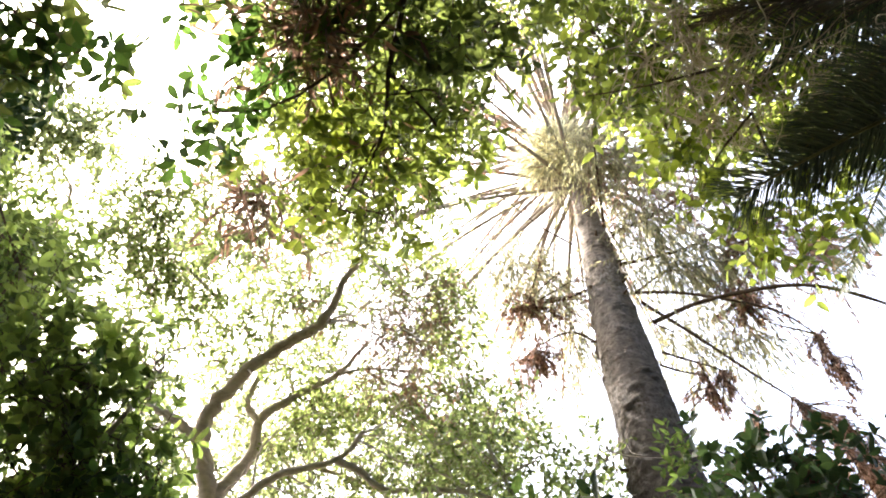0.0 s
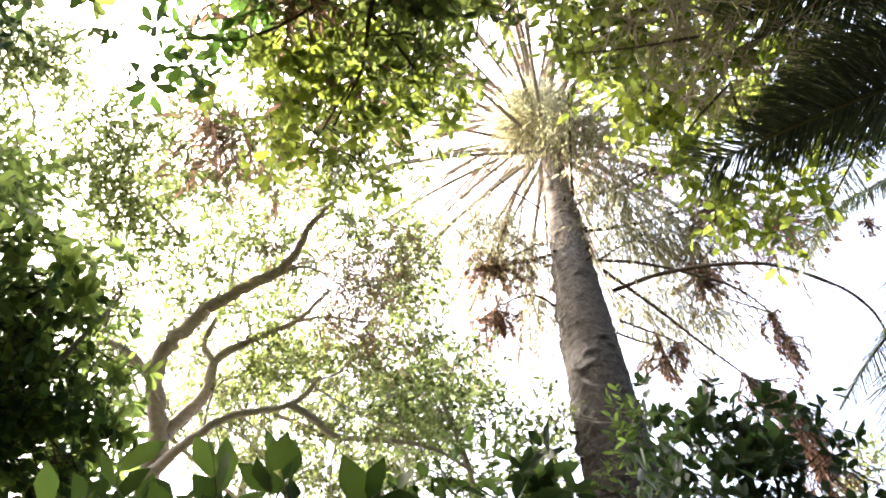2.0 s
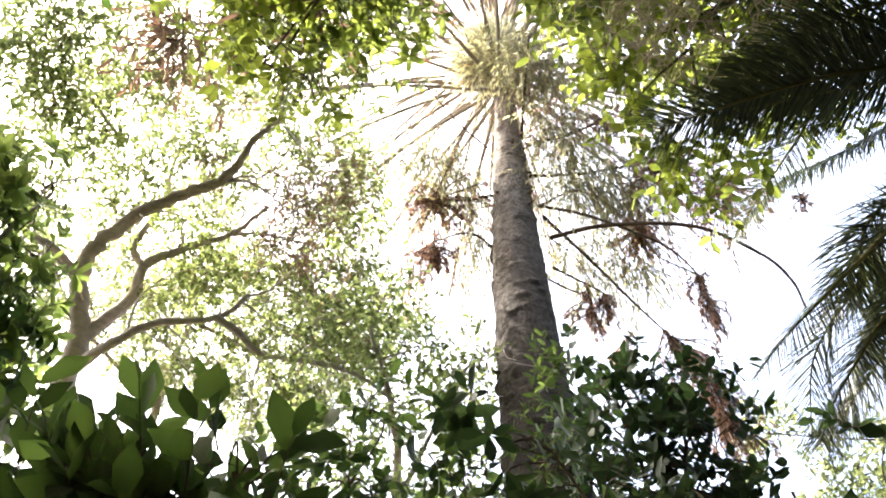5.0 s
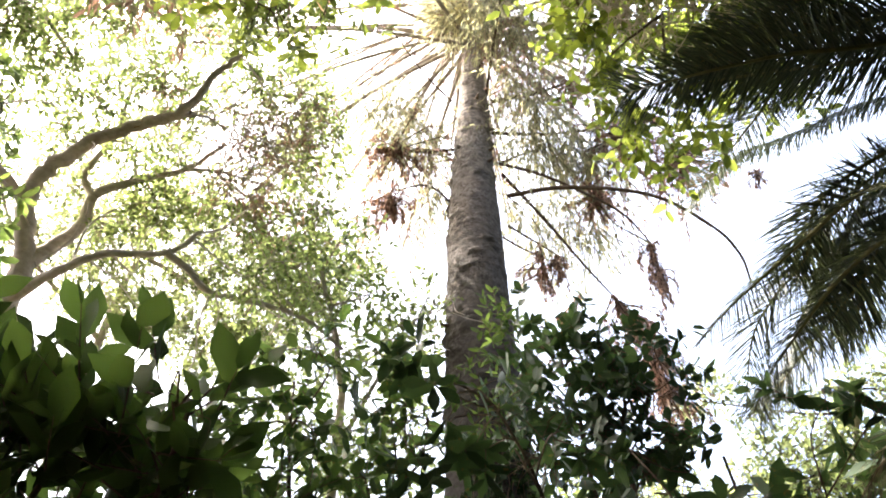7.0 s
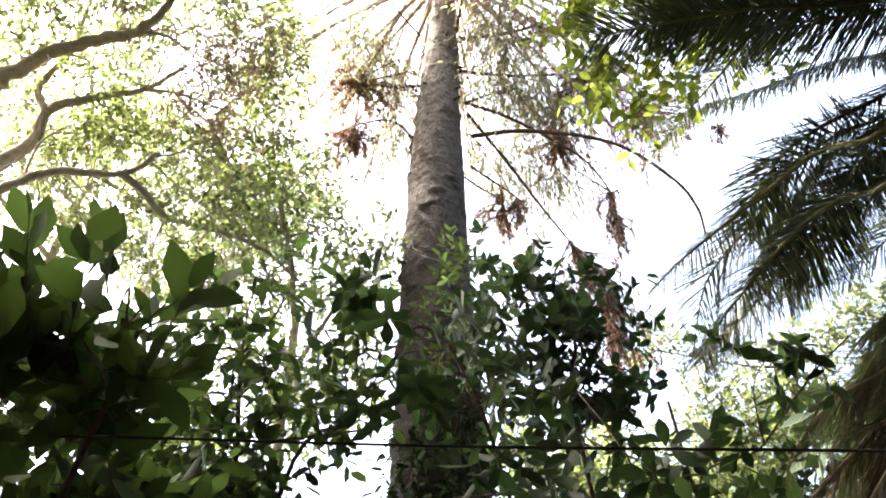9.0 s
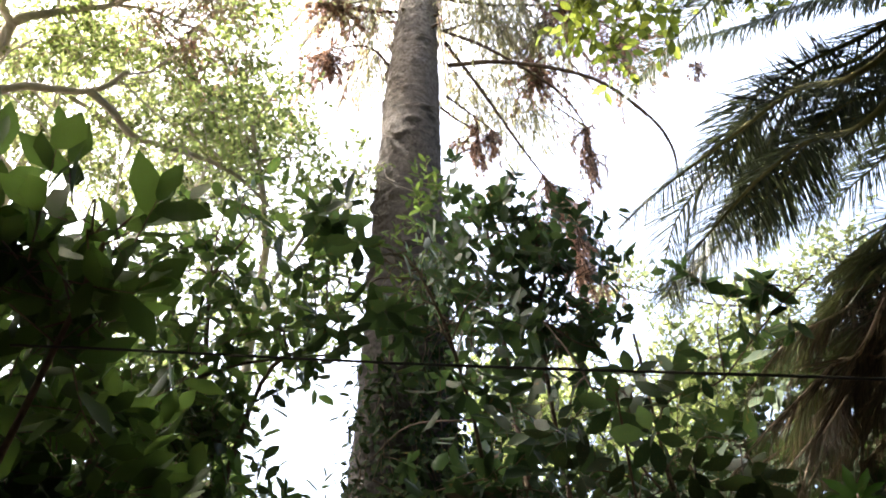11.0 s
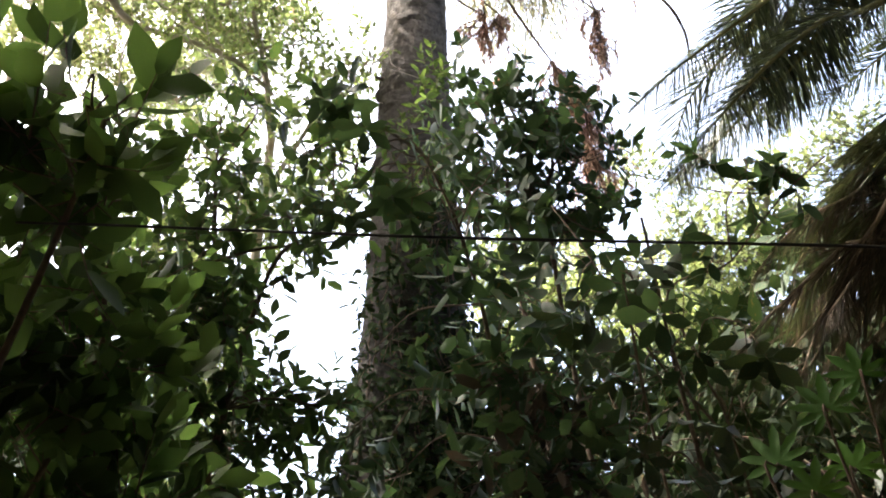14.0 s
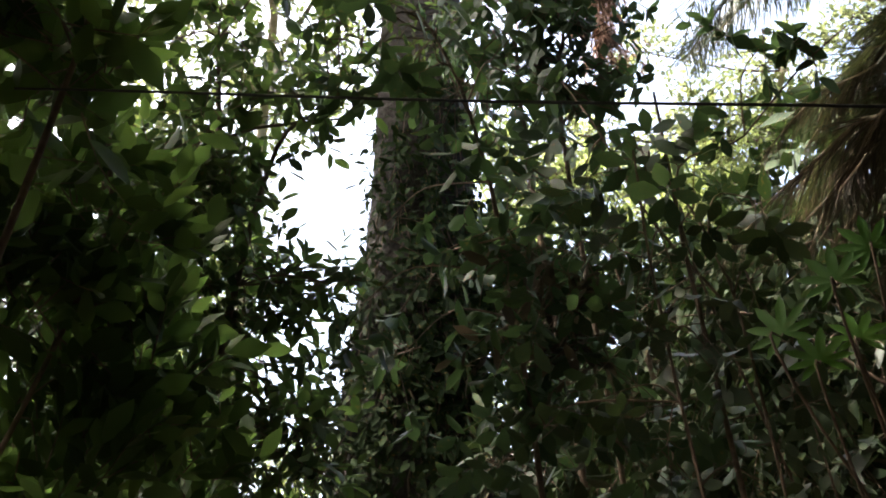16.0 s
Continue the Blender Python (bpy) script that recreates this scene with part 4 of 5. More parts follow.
# ---- near shrubs below ----
broadleaf("near_shrub", "close dark green shrub with broad leathery leaves in shade", "shrub", (-1.0, 1.15, 0),
    [([(-1.0, 1.15, 0), (-0.95, 1.1, 1.0), (-0.64, 1.01, 2.43), (-0.62, 0.89, 2.49)], 0.008, 0.004),
     ([(-0.9, 1.15, 0), (-0.7, 1.15, 1.0), (-0.48, 1.04, 2.41), (-0.43, 0.90, 2.44)], 0.007, 0.004),
     ([(-1.05, 1.2, 0), (-0.8, 1.3, 1.1), (-0.62, 1.59, 2.33), (-0.54, 1.36, 2.50)], 0.007, 0.004)],
    [(-0.68, 0.93, 2.49, 0.05), (-0.63, 0.97, 2.48, 0.07), (-0.44, 0.89, 2.45, 0.04, 0.8), (-0.40, 0.93, 2.44, 0.04, 0.8), (-0.54, 0.99, 2.44, 0.08), (-0.67, 1.01, 2.42, 0.12), (-0.48, 1.10, 2.44, 0.09), (-0.66, 1.31, 2.48, 0.14), (-0.60, 1.51, 2.44, 0.17), (-0.70, 1.56, 2.25, 0.18), (-0.57, 1.75, 2.22, 0.18), (-0.66, 1.68, 1.97, 0.18), (-0.53, 2.03, 2.07, 0.17), (-0.83, 0.98, 2.49, 0.13), (-0.79, 1.38, 2.27, 0.17)],
    61, 1700, 0.13, 6, 0.08, blade(0.48, tip=0.58), M_LEAF_NEAR, M_TWIG, 0.002, 300, M_LEAF_NEAR_ONE, blade(0.5, tip=0.55), -0.45, 0.0022, up=0.25)
broadleaf("shade_shrub", "dark shrub with small oval leaves, bright gaps between them", "shrub", (-1.3, 3.4, 0),
    [([(-1.3, 3.4, 0), (-1.2, 3.3, 1.5), (-0.90, 3.40, 3.57), (-0.85, 2.98, 4.17)], 0.035, 0.01),
     ([(-1.2, 3.4, 0), (-0.9, 3.4, 1.5), (-0.64, 3.28, 3.67), (-0.36, 3.05, 3.88)], 0.025, 0.008),
     ([(-1.04, 3.12, 3.56), (-0.72, 3.08, 3.76), (-0.28, 3.08, 3.85)], 0.012, 0.005)],
    [(-0.83, 2.85, 4.32, 0.15, 0.7), (-0.72, 2.77, 4.43, 0.08, 0.6), (-1.01, 2.95, 4.14, 0.18), (-0.71, 2.95, 4.09, 0.14, 0.6), (-0.50, 3.01, 3.91, 0.15, 0.7), (-0.33, 3.05, 3.89, 0.10, 0.8), (-0.32, 2.70, 4.15, 0.11, 0.9), (-0.22, 2.80, 4.05, 0.08, 0.7), (-0.86, 3.06, 3.74, 0.22, 1.1), (-1.05, 3.13, 3.54, 0.24, 1.2), (-0.76, 3.27, 3.45, 0.19), (-0.91, 3.38, 3.17, 0.27), (-0.60, 3.38, 3.30, 0.12, 0.6), (-0.58, 3.37, 3.16, 0.14, 0.7), (-0.61, 3.52, 2.78, 0.17, 0.8), (-0.84, 3.52, 2.63, 0.24), (-0.81, 3.26, 3.69, 0.17, 0.8), (-0.69, 3.39, 3.07, 0.11), (-0.49, 3.49, 2.61, 0.14), (-0.33, 3.54, 2.47, 0.10)]
    + [(-1.57, 3.32, 3.06, 0.17, 1.2), (-1.46, 3.37, 2.8, 0.17, 1.2), (-1.63, 2.98, 3.8, 0.15, 1.2), (-1.34, 3.28, 3.35, 0.17), (-1.22, 3.42, 2.59, 0.19, 1.2), (-0.61, 3.57, 2.94, 0.11), (-0.47, 3.55, 2.74, 0.12), (-0.37, 3.62, 2.58, 0.11, 0.8), (-0.64, 3.57, 2.6, 0.14), (-0.73, 3.48, 3.1, 0.11, 0.8), (-0.5, 3.22, 3.2, 0.09), (-0.34, 3.26, 3.16, 0.1), (-0.21, 3.26, 3.18, 0.08, 0.8), (-0.61, 3.11, 3.57, 0.07, 0.6)],
    62, 780, 0.24, 7, 0.088, kite(0.5, tip=0.52), M_LEAF_SHRUB, M_TWIG, 0.003, 250, M_LEAF_SHRUB_ONE, obovate(0.48), 0.15, 0.006)
broadleaf("glossy_shrub", "tall shrub of small glossy blue-green leaves beside the ringed trunk", "shrub", (0.7, 3.6, 0),
    [([(0.7, 3.6, 0), (0.75, 3.5, 1.6), (0.52, 3.46, 3.97), (0.46, 3.25, 4.42), (0.37, 3.13, 4.84)], 0.022, 0.008),
     ([(0.8, 3.6, 0), (0.9, 3.5, 1.5), (0.66, 3.30, 3.99), (0.66, 3.11, 4.38), (0.59, 3.08, 4.72)], 0.018, 0.007)],
    [(0.32, 3.18, 4.80, 0.13), (0.51, 3.15, 4.67, 0.15), (0.69, 3.07, 4.57, 0.14), (0.43, 3.22, 4.46, 0.17, 1.1), (0.66, 3.17, 4.32, 0.17, 1.1), (0.82, 3.09, 4.20, 0.12)]
    + [(0.29, 3.1, 4.88, 0.11), (0.46, 3.15, 4.82, 0.12), (0.62, 3.08, 4.72, 0.12), (0.77, 3.08, 4.54, 0.12), (0.35, 3.2, 4.63, 0.13), (0.56, 3.16, 4.5, 0.14), (0.76, 3.11, 4.35, 0.12), (0.88, 3.12, 4.16, 0.09), (0.4, 3.23, 4.29, 0.12), (0.6, 3.18, 4.16, 0.12), (0.76, 3.14, 4, 0.1)],
    63, 660, 0.24, 7, 0.085, kite(0.5, tip=0.56), M_LEAF_BLUE_MASS, M_TWIG, 0.003, 250, M_LEAF_BLUE, obovate(0.48), 0.15, 0.006, whorl=True)
broadleaf("glossy_shrub", "dark shrub with long leathery leaves in front of the ringed trunk", "shrub", (0.45, 3.2, 0),
    [([(0.45, 3.2, 0), (0.5, 3.1, 1.6), (0.36, 3.02, 3.1), (0.2, 2.9, 3.8), (0.05, 2.8, 4.1)], 0.016, 0.006),
     ([(1.05, 2.76, 2.90), (0.82, 2.69, 3.17), (0.67, 2.72, 3.57), (0.57, 2.79, 3.84)], 0.006, 0.003)],
    [(0.44, 3.23, 4.13, 0.14, 0.8), (0.71, 3.18, 3.97, 0.15, 0.56), (0.86, 3.05, 3.91, 0.1, 0.56), (0.29, 3.07, 3.69, 0.11, 0.8), (0.45, 3.04, 3.54, 0.14, 0.64), (0.65, 2.91, 3.49, 0.13, 0.48), (0.75, 2.45, 3.2, 0.09, 0.48), (0.38, 2.99, 3.23, 0.17, 0.8), (0.56, 2.81, 3.09, 0.16, 0.64), (0.72, 2.44, 3.28, 0.12, 0.4), (0.47, 2.9, 3.01, 0.14, 0.8), (0.35, 3.01, 2.79, 0.12, 0.8), (0.73, 2.46, 2.84, 0.11, 0.4), (0.49, 3.16, 2.63, 0.19, 0.72), (0.69, 3.07, 2.77, 0.15, 0.64), (0.72, 3.06, 2.48, 0.16, 0.56), (0.32, 3.24, 2.42, 0.15, 0.64)]
    + [(0.07, 2.8, 4.08, 0.11, 0.32), (-0.05, 2.76, 4.13, 0.08, 0.32), (-0.1, 3.17, 3.41, 0.12, 0.13), (0.07, 3.19, 3.17, 0.12, 0.15), (-0.2, 3.24, 3.06, 0.1, 0.72), (0.26, 2.94, 3.91, 0.12, 0.8), (-0.02, 3.31, 2.9, 0.11, 0.11), (0.86, 2.77, 2.83, 0.12, 0.64), (0.98, 2.84, 2.57, 0.14, 0.64), (0.65, 3, 2.97, 0.15, 0.8), (-0.29, 2.58, 4.13, 0.1, 0.72), (-0.17, 2.57, 4, 0.09, 0.36), (-0.3, 2.66, 3.9, 0.1, 0.64), (-0.14, 2.71, 3.86, 0.09, 0.28), (0.06, 2.6, 3.83, 0.11, 0.28), (0.15, 2.63, 3.64, 0.11, 0.28), (0.27, 2.54, 3.73, 0.1, 0.56)],
    66, 700, 0.22, 6, 0.12, kite(0.42, tip=0.56), M_LEAF_BLUE_MASS, M_TWIG, 0.003, 300, M_LEAF_BLUE, obovate(0.42), 0.5, 0.005, whorl=True)

broadleaf("leathery_shrub", "dark shrub of leathery leaves with pale glints in deep shade", "shrub", (1.0, 2.55, 0),
    [([(1.0, 2.55, 0), (0.95, 2.5, 0.9), (0.75, 2.45, 2.61), (0.67, 2.29, 3.16)], 0.010, 0.004), ([(1.1, 2.5, 0), (1.1, 2.45, 0.8), (0.96, 2.36, 2.5), (0.86, 2.29, 2.86)], 0.009, 0.003), ([(1.2, 2.4, 0), (1.25, 2.35, 0.9), (1.07, 2.31, 2.36)], 0.008, 0.003)],
    [(0.68, 2.28, 3.17, 0.07, 0.8), (0.78, 2.29, 2.9, 0.09), (0.94, 2.23, 2.69, 0.08), (0.86, 2.43, 2.57, 0.1), (1.03, 2.31, 2.39, 0.1), (0.73, 2.52, 2.71, 0.09), (0.97, 2.19, 2.94, 0.05, 0.8), (1.13, 2.31, 2.27, 0.1), (0.75, 2.55, 2.33, 0.1), (0.6, 2.53, 2.99, 0.07, 0.8), (0.62, 2.64, 2.5, 0.11), (0.43, 2.81, 2.44, 0.11), (0.92, 2.51, 2.26, 0.1)],
    67, 330, 0.16, 6, 0.105, kite(0.45, tip=0.56), M_SHADED_LEAF, M_TWIG, 0.0025, 250, M_SHADED_LEAF_ONE, obovate(0.45), 0.4, 0.004, whorl=True)
dead_clump("dark brown dead leaves caught in the shaded shrubs", [(0.45, 2.86, 3.08, 0.1), (0.55, 2.92, 2.93, 0.11), (0.41, 2.98, 2.84, 0.08), (0.63, 2.96, 2.8, 0.09)], 68, 700, 10, M_TWIG, M_FROND_DEAD)

broadleaf("slender_shrub", "slender shrub with few broad leaves on thin stems", "shrub", (1.35, 2.6, 0),
    [([(1.35, 2.6, 0), (1.3, 2.55, 1.4), (0.86, 2.51, 3.06), (1.04, 2.31, 3.25), (1.18, 2.14, 3.39), (1.28, 2.02, 3.45)], 0.005, 0.003),
     ([(1.04, 2.31, 3.25), (1.02, 2.21, 3.40), (1.07, 2.12, 3.47)], 0.003, 0.002),
     ([(1.2, 2.7, 0), (0.95, 2.70, 2.86), (0.87, 2.55, 3.18), (0.79, 2.38, 3.47)], 0.011, 0.005)],
    [(1.07, 2.11, 3.48, 0.04, 1), (1.17, 2.10, 3.43, 0.05, 1), (0.95, 2.14, 3.51, 0.02, 1), (0.79, 2.45, 3.20, 0.07, 0.7), (1.03, 2.29, 3.28, 0.05, 0.7), (0.56, 2.52, 3.19, 0.08, 0.6)],
    64, 700, 0.12, 5, 0.085, blade(0.5, tip=0.5), M_LEAF_BLUE_MASS, M_TWIG, 0.0025, 0, None, None, 0.3, 0.002)

# ---- far trees to the right and the understorey ----
broadleaf("far_tree", "light green trees beyond the garden, sky showing through", "tree", (4.55, 9.84, 0.0),
    [([(4.55, 9.84, 0.0), (4.55, 9.84, 6.80), (4.50, 8.95, 8.25), (4.60, 8.28, 9.01)], 0.12, 0.03), ([(4.57, 9.49, 7.41), (5.18, 8.70, 8.09), (5.49, 7.94, 8.76)], 0.05, 0.015)],
    [(3.78, 8.96, 8.67, 0.50, 0.7), (4.29, 8.52, 8.91, 0.50, 0.6), (4.91, 8.21, 8.88, 0.46, 0.5), (5.48, 7.75, 8.97, 0.54, 0.7), (3.52, 9.43, 8.18, 0.54, 0.8), (4.25, 9.12, 8.18, 0.58, 0.8), (4.81, 8.75, 8.29, 0.50, 0.6), (2.96, 9.13, 9.65, 0.32, 0.9), (3.18, 9.92, 7.61, 0.61), (3.99, 9.69, 7.50, 0.69), (2.33, 10.12, 8.60, 0.72, 0.7), (1.73, 10.64, 7.98, 0.72, 0.8)],
    71, 480, 0.45, 9, 0.095, kite(0.5), M_LEAF_FAR, M_BARK, 0.006)


broadleaf("backlit_tree", "sunlit light green bushes behind the ringed trunk", "tree", (1.05, 8.77, 0.0),
    [([(1.05, 8.77, 0.0), (1.07, 8.51, 5.81), (0.95, 7.92, 6.86)], 0.06, 0.02), ([(1.07, 8.51, 5.81), (1.49, 7.95, 6.68), (1.70, 7.61, 7.11)], 0.03, 0.01)],
    [(0.88, 7.79, 7.06, 0.36), (1.37, 7.87, 6.84, 0.43), (1.84, 7.89, 6.65, 0.36, 0.8), (0.79, 8.25, 6.35, 0.36), (0.82, 8.96, 4.82, 0.36), (1.33, 8.31, 6.12, 0.43, 0.8), (2.20, 8.10, 6.16, 0.43, 0.7), (2.89, 8.09, 6.81, 0.51, 0.7), (3.41, 7.66, 7.13, 0.45, 0.5), (-1.00, 8.69, 3.98, 0.40), (-1.19, 8.77, 3.56, 0.35), (-1.76, 8.52, 4.14, 0.29, 0.6), (1.35, 8.90, 4.81, 0.49, 0.6), (2.77, 8.64, 4.62, 0.55, 0.6)],
    72, 420, 0.36, 9, 0.09, kite(0.48), M_LEAF_MID, M_BARK, 0.004, droop=0.2, feeder_r=0.012)
broadleaf("tangled_undergrowth", "dark tangled undergrowth of stems and narrow leaves", "shrub", (1.6, 4.2, 0),
    [([(1.6, 4.2, 0), (1.5, 4.2, 1.2), (1.18, 4.11, 3.16), (1.01, 4.01, 3.73)], 0.03, 0.008),
     ([(2.0, 4.3, 0), (1.72, 4.37, 2.82), (1.66, 4.11, 3.57), (1.38, 3.92, 4.10)], 0.02, 0.006),
     ([(1.91, 3.36, 2.82), (1.57, 3.61, 3.22), (1.23, 3.91, 3.34)], 0.008, 0.004)],
    [(0.79, 4.26, 3.30, 0.24, 0.7), (1.15, 4.21, 3.23, 0.27, 0.8), (1.55, 4.14, 3.33, 0.29, 0.9), (1.88, 3.94, 3.20, 0.28, 1.1), (2.10, 3.76, 3.07, 0.26, 1.2), (0.65, 4.26, 2.77, 0.25, 0.9), (0.99, 4.21, 2.68, 0.25, 0.8), (1.37, 4.18, 2.79, 0.29, 0.9), (1.73, 4.05, 2.76, 0.32, 1.2), (2.01, 3.84, 2.63, 0.31, 1.2), (0.41, 4.30, 2.72, 0.17, 0.8), (1.74, 3.96, 3.79, 0.22, 0.9), (2.01, 3.74, 3.71, 0.24, 1.1), (1.53, 4.10, 3.69, 0.18, 0.8), (2.22, 3.55, 3.83, 0.21, 1)],
    73, 400, 0.3, 7, 0.13, kite(0.30), M_SHADED_LEAF, M_TWIG, 0.004, 300, M_SHADED_LEAF_ONE, blade(0.3), 0.5, 0.008)


# ---- feather palm ----
HEAD = (2.63, 1.68, 5.38)


def frond(top, points, seed, reach, count=75, material=None, rachis_mat=None, r0=0.016, hang=0.3, flat=0.3, along=0.55, aside=0.85, jitter=0.09, single=False, face=(0, 0, 1.0), wide=0.022):
    """One feather leaf: the rachis, and under it two rows of narrow folded leaflets."""
    rng = np.random.default_rng(seed)
    line = smooth_line(points, 12)
    v, t = tube(line, r0, 0.003, 6)
    ob = under(link_mesh("frond", v, t, rachis_mat or M_RACHIS), top)
    n = len(line)
    tan = unit(np.gradient(line, axis=0))
    count = int(count * 2.4) if not single else count
    s = np.linspace(0.16, 0.995, count)
    pos, axis, nor, siz = [], [], [], []
    for sgn in (-1, 1):
        ss = np.clip(s + rng.normal(size=count) * 0.004, 0, 0.999)
        f = ss * (n - 1); i = f.astype(int); w = (f - i)[:, None]
        p = line[i] * (1 - w) + line[np.minimum(i + 1, n - 1)] * w
        tg = tan[i]
        side = unit(np.cross(tg, np.array(face))) * sgn
        out = np.cross(side, tg) * sgn
        ax = unit(tg * (along + 0.5 * ss[:, None] ** 3) + side * aside + out * flat + np.array([0, 0, -hang]) + rng.normal(size=(count, 3)) * jitter)
        pos.append(p); axis.append(ax); nor.append(unit(out + rng.normal(size=(count, 3)) * 0.25))
        siz.append(reach * (0.35 + 0.75 * np.sin(np.pi * np.clip(ss, 0, 1) ** 0.8 * 0.92)) * (0.85 + 0.25 * rng.random(count)))
    shape = strap(wide)
    if single:
        leaf_objects(shape, np.concatenate(pos), np.concatenate(axis), np.concatenate(nor), np.concatenate(siz), M_FROND_ONE, top, "leaflet")
        for o in [c for c in top.children if c.name.split(".")[0] == "leaflet" and c.parent == top]:
            o.parent = ob
            o.matrix_parent_inverse = Matrix.Identity(4)
        return ob
    v, t = scatter(shape, np.concatenate(pos), np.concatenate(axis), np.concatenate(nor), np.concatenate(siz))
    lf = link_mesh("feather_blade", v, t, material or M_FROND, ob)
    lf["kind"] = "stuff"
    return ob


def make_palm():
    rng = np.random.default_rng(91)
    h = np.array(HEAD)
    top = thing("palm_tree", "feather palm with arching dark fronds and a skirt of dry ones", "palm", (HEAD[0], HEAD[1], 0))
    zs = np.linspace(-0.05, h[2] - 0.05, 150)
    line = np.stack([np.full(150, h[0]), np.full(150, h[1]), zs], 1)
    v, t = tube(line, 0.26, 0.24, 24)
    ang = np.arctan2(v[:, 1] - h[1], v[:, 0] - h[0])
    saw = 0.035 * np.abs(np.sin(ang * 6 + v[:, 2] * 9)) + 0.03 * ((v[:, 2] * 7 + ang / 6.28) % 1.0)
    v[:, 0] += np.cos(ang) * saw; v[:, 1] += np.sin(ang) * saw
    # the height shade in this bark darkens the whole palm trunk as well
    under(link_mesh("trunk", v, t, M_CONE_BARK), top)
    H = list(HEAD)
    frond(top, [H, (1.91, 1.85, 5.35), (1.42, 1.87, 5.31), (0.94, 2.02, 5.39), (0.75, 2.08, 5.40)], 1, 0.34, 150, single=True)
    frond(top, [H, (1.85, 1.74, 5.76), (1.36, 1.97, 5.73), (1.08, 2.11, 5.62)], 2, 0.34, 95)
    frond(top, [H, (2.56, 2.24, 5.80), (2.45, 2.42, 5.90), (2.22, 2.58, 6.05), (1.92, 2.83, 6.17), (1.68, 3.02, 6.27), (1.49, 3.19, 6.22), (1.36, 3.33, 6.16)], 3, 0.26, 190, hang=0.1, along=0.45, aside=1.0, flat=0.0, face=(0.1, -0.8, 0.5), wide=0.032)
    frond(top, [H, (2.24, 2.06, 5.19), (2.06, 2.18, 5.10), (1.77, 2.33, 5.03), (1.59, 2.47, 4.95), (1.52, 2.64, 4.78), (1.38, 2.81, 4.70), (1.28, 2.97, 4.59), (1.23, 3.21, 4.36)], 4, 0.34, 150, single=True, hang=0.22, along=0.75, aside=0.8, flat=0.1, face=(0.2, -0.9, 0.3))
    frond(top, [H, (2.20, 2.30, 5.21), (1.92, 2.41, 5.11), (1.67, 2.51, 4.97), (1.57, 2.66, 4.90), (1.54, 2.81, 4.79)], 14, 0.36, 60)
    frond(top, [H, (2.32, 2.36, 5.08), (2.13, 2.45, 5.01), (1.94, 2.55, 4.91), (1.81, 2.74, 4.76), (1.67, 2.87, 4.65), (1.48, 3.08, 4.53), (1.32, 3.27, 4.41)], 5, 0.32, 150, hang=0.3, along=0.6, aside=0.85, flat=0.1, face=(0.2, -0.85, 0.4))
    frond(top, [H, (2.28, 2.22, 5.20), (2.12, 2.33, 5.10), (1.83, 2.51, 5.00), (1.68, 2.78, 4.86), (1.55, 3.00, 4.73), (1.45, 3.24, 4.53)], 6, 0.31, 170, hang=0.3, along=0.7, aside=0.75, flat=0.1, face=(0.2, -0.7, 0.6))
    frond(top, [H, (2.52, 2.47, 5.17), (2.44, 2.86, 5.07), (2.16, 3.31, 5.01)], 7, 0.30, 90)
    frond(top, [H, (2.25, 2.24, 4.95), (2.07, 2.52, 5.01), (1.91, 2.98, 4.87), (1.80, 3.16, 4.76)], 8, 0.32, 90)
    frond(top, [H, (2.34, 1.62, 5.47), (1.90, 1.80, 5.51), (1.44, 1.96, 5.63), (1.00, 2.19, 5.76)], 9, 0.36, 130)
    frond(top, [H, (2.33, 1.82, 5.39), (1.94, 1.98, 5.46), (1.47, 2.11, 5.60), (1.05, 2.21, 5.68)], 15, 0.34, 110)
    frond(top, [H, (2.14, 1.57, 6.05), (1.65, 1.67, 6.22), (1.11, 1.76, 6.45)], 10, 0.38, 90)
    frond(top, [H, (1.83, 2.00, 5.77), (1.59, 2.56, 5.92), (1.31, 3.17, 5.97)], 11, 0.25, 90)
    for k, pts in enumerate(([(2.01, 2.3, 4.06), (1.93, 2.53, 4.06), (1.84, 2.78, 4.03), (1.77, 3.05, 3.93)], [(2.05, 2.42, 3.9), (1.98, 2.63, 3.91), (1.9, 2.86, 3.88), (1.81, 3.12, 3.8), (1.7, 3.29, 3.64)], [(2.11, 2.25, 4.17), (1.99, 2.39, 4.15), (1.92, 2.6, 4.16), (1.86, 2.79, 4.17)])):
        frond(top, [H] + pts, 40 + k, 0.30, 80, M_FROND_SUN, M_RACHIS, 0.012, 0.55, 0.0, 0.6, 0.6, 0.12)
    frond(top, [H] + [(1.58, 1.66, 4.13), (1.43, 1.93, 4.3), (1.33, 2.22, 4.41), (1.2, 2.52, 4.49), (1.1, 2.7, 4.51), (0.99, 2.9, 4.5)], 50, 0.24, 70, hang=0.35, along=0.6, aside=0.8, flat=0.1, face=(0.2, -0.85, 0.4))
    frond(top, [H] + [(1.61, 1.77, 4.03), (1.49, 2.06, 4.17), (1.41, 2.35, 4.26), (1.35, 2.64, 4.31), (1.26, 2.86, 4.28), (1.21, 3.07, 4.24)], 51, 0.26, 70, hang=0.35, along=0.6, aside=0.8, flat=0.1, face=(0.2, -0.85, 0.4))
    skirt = np.array([(2, 2.48, 3.89), (1.9, 2.75, 3.86), (1.76, 2.92, 3.75), (1.59, 3.03, 3.54)])
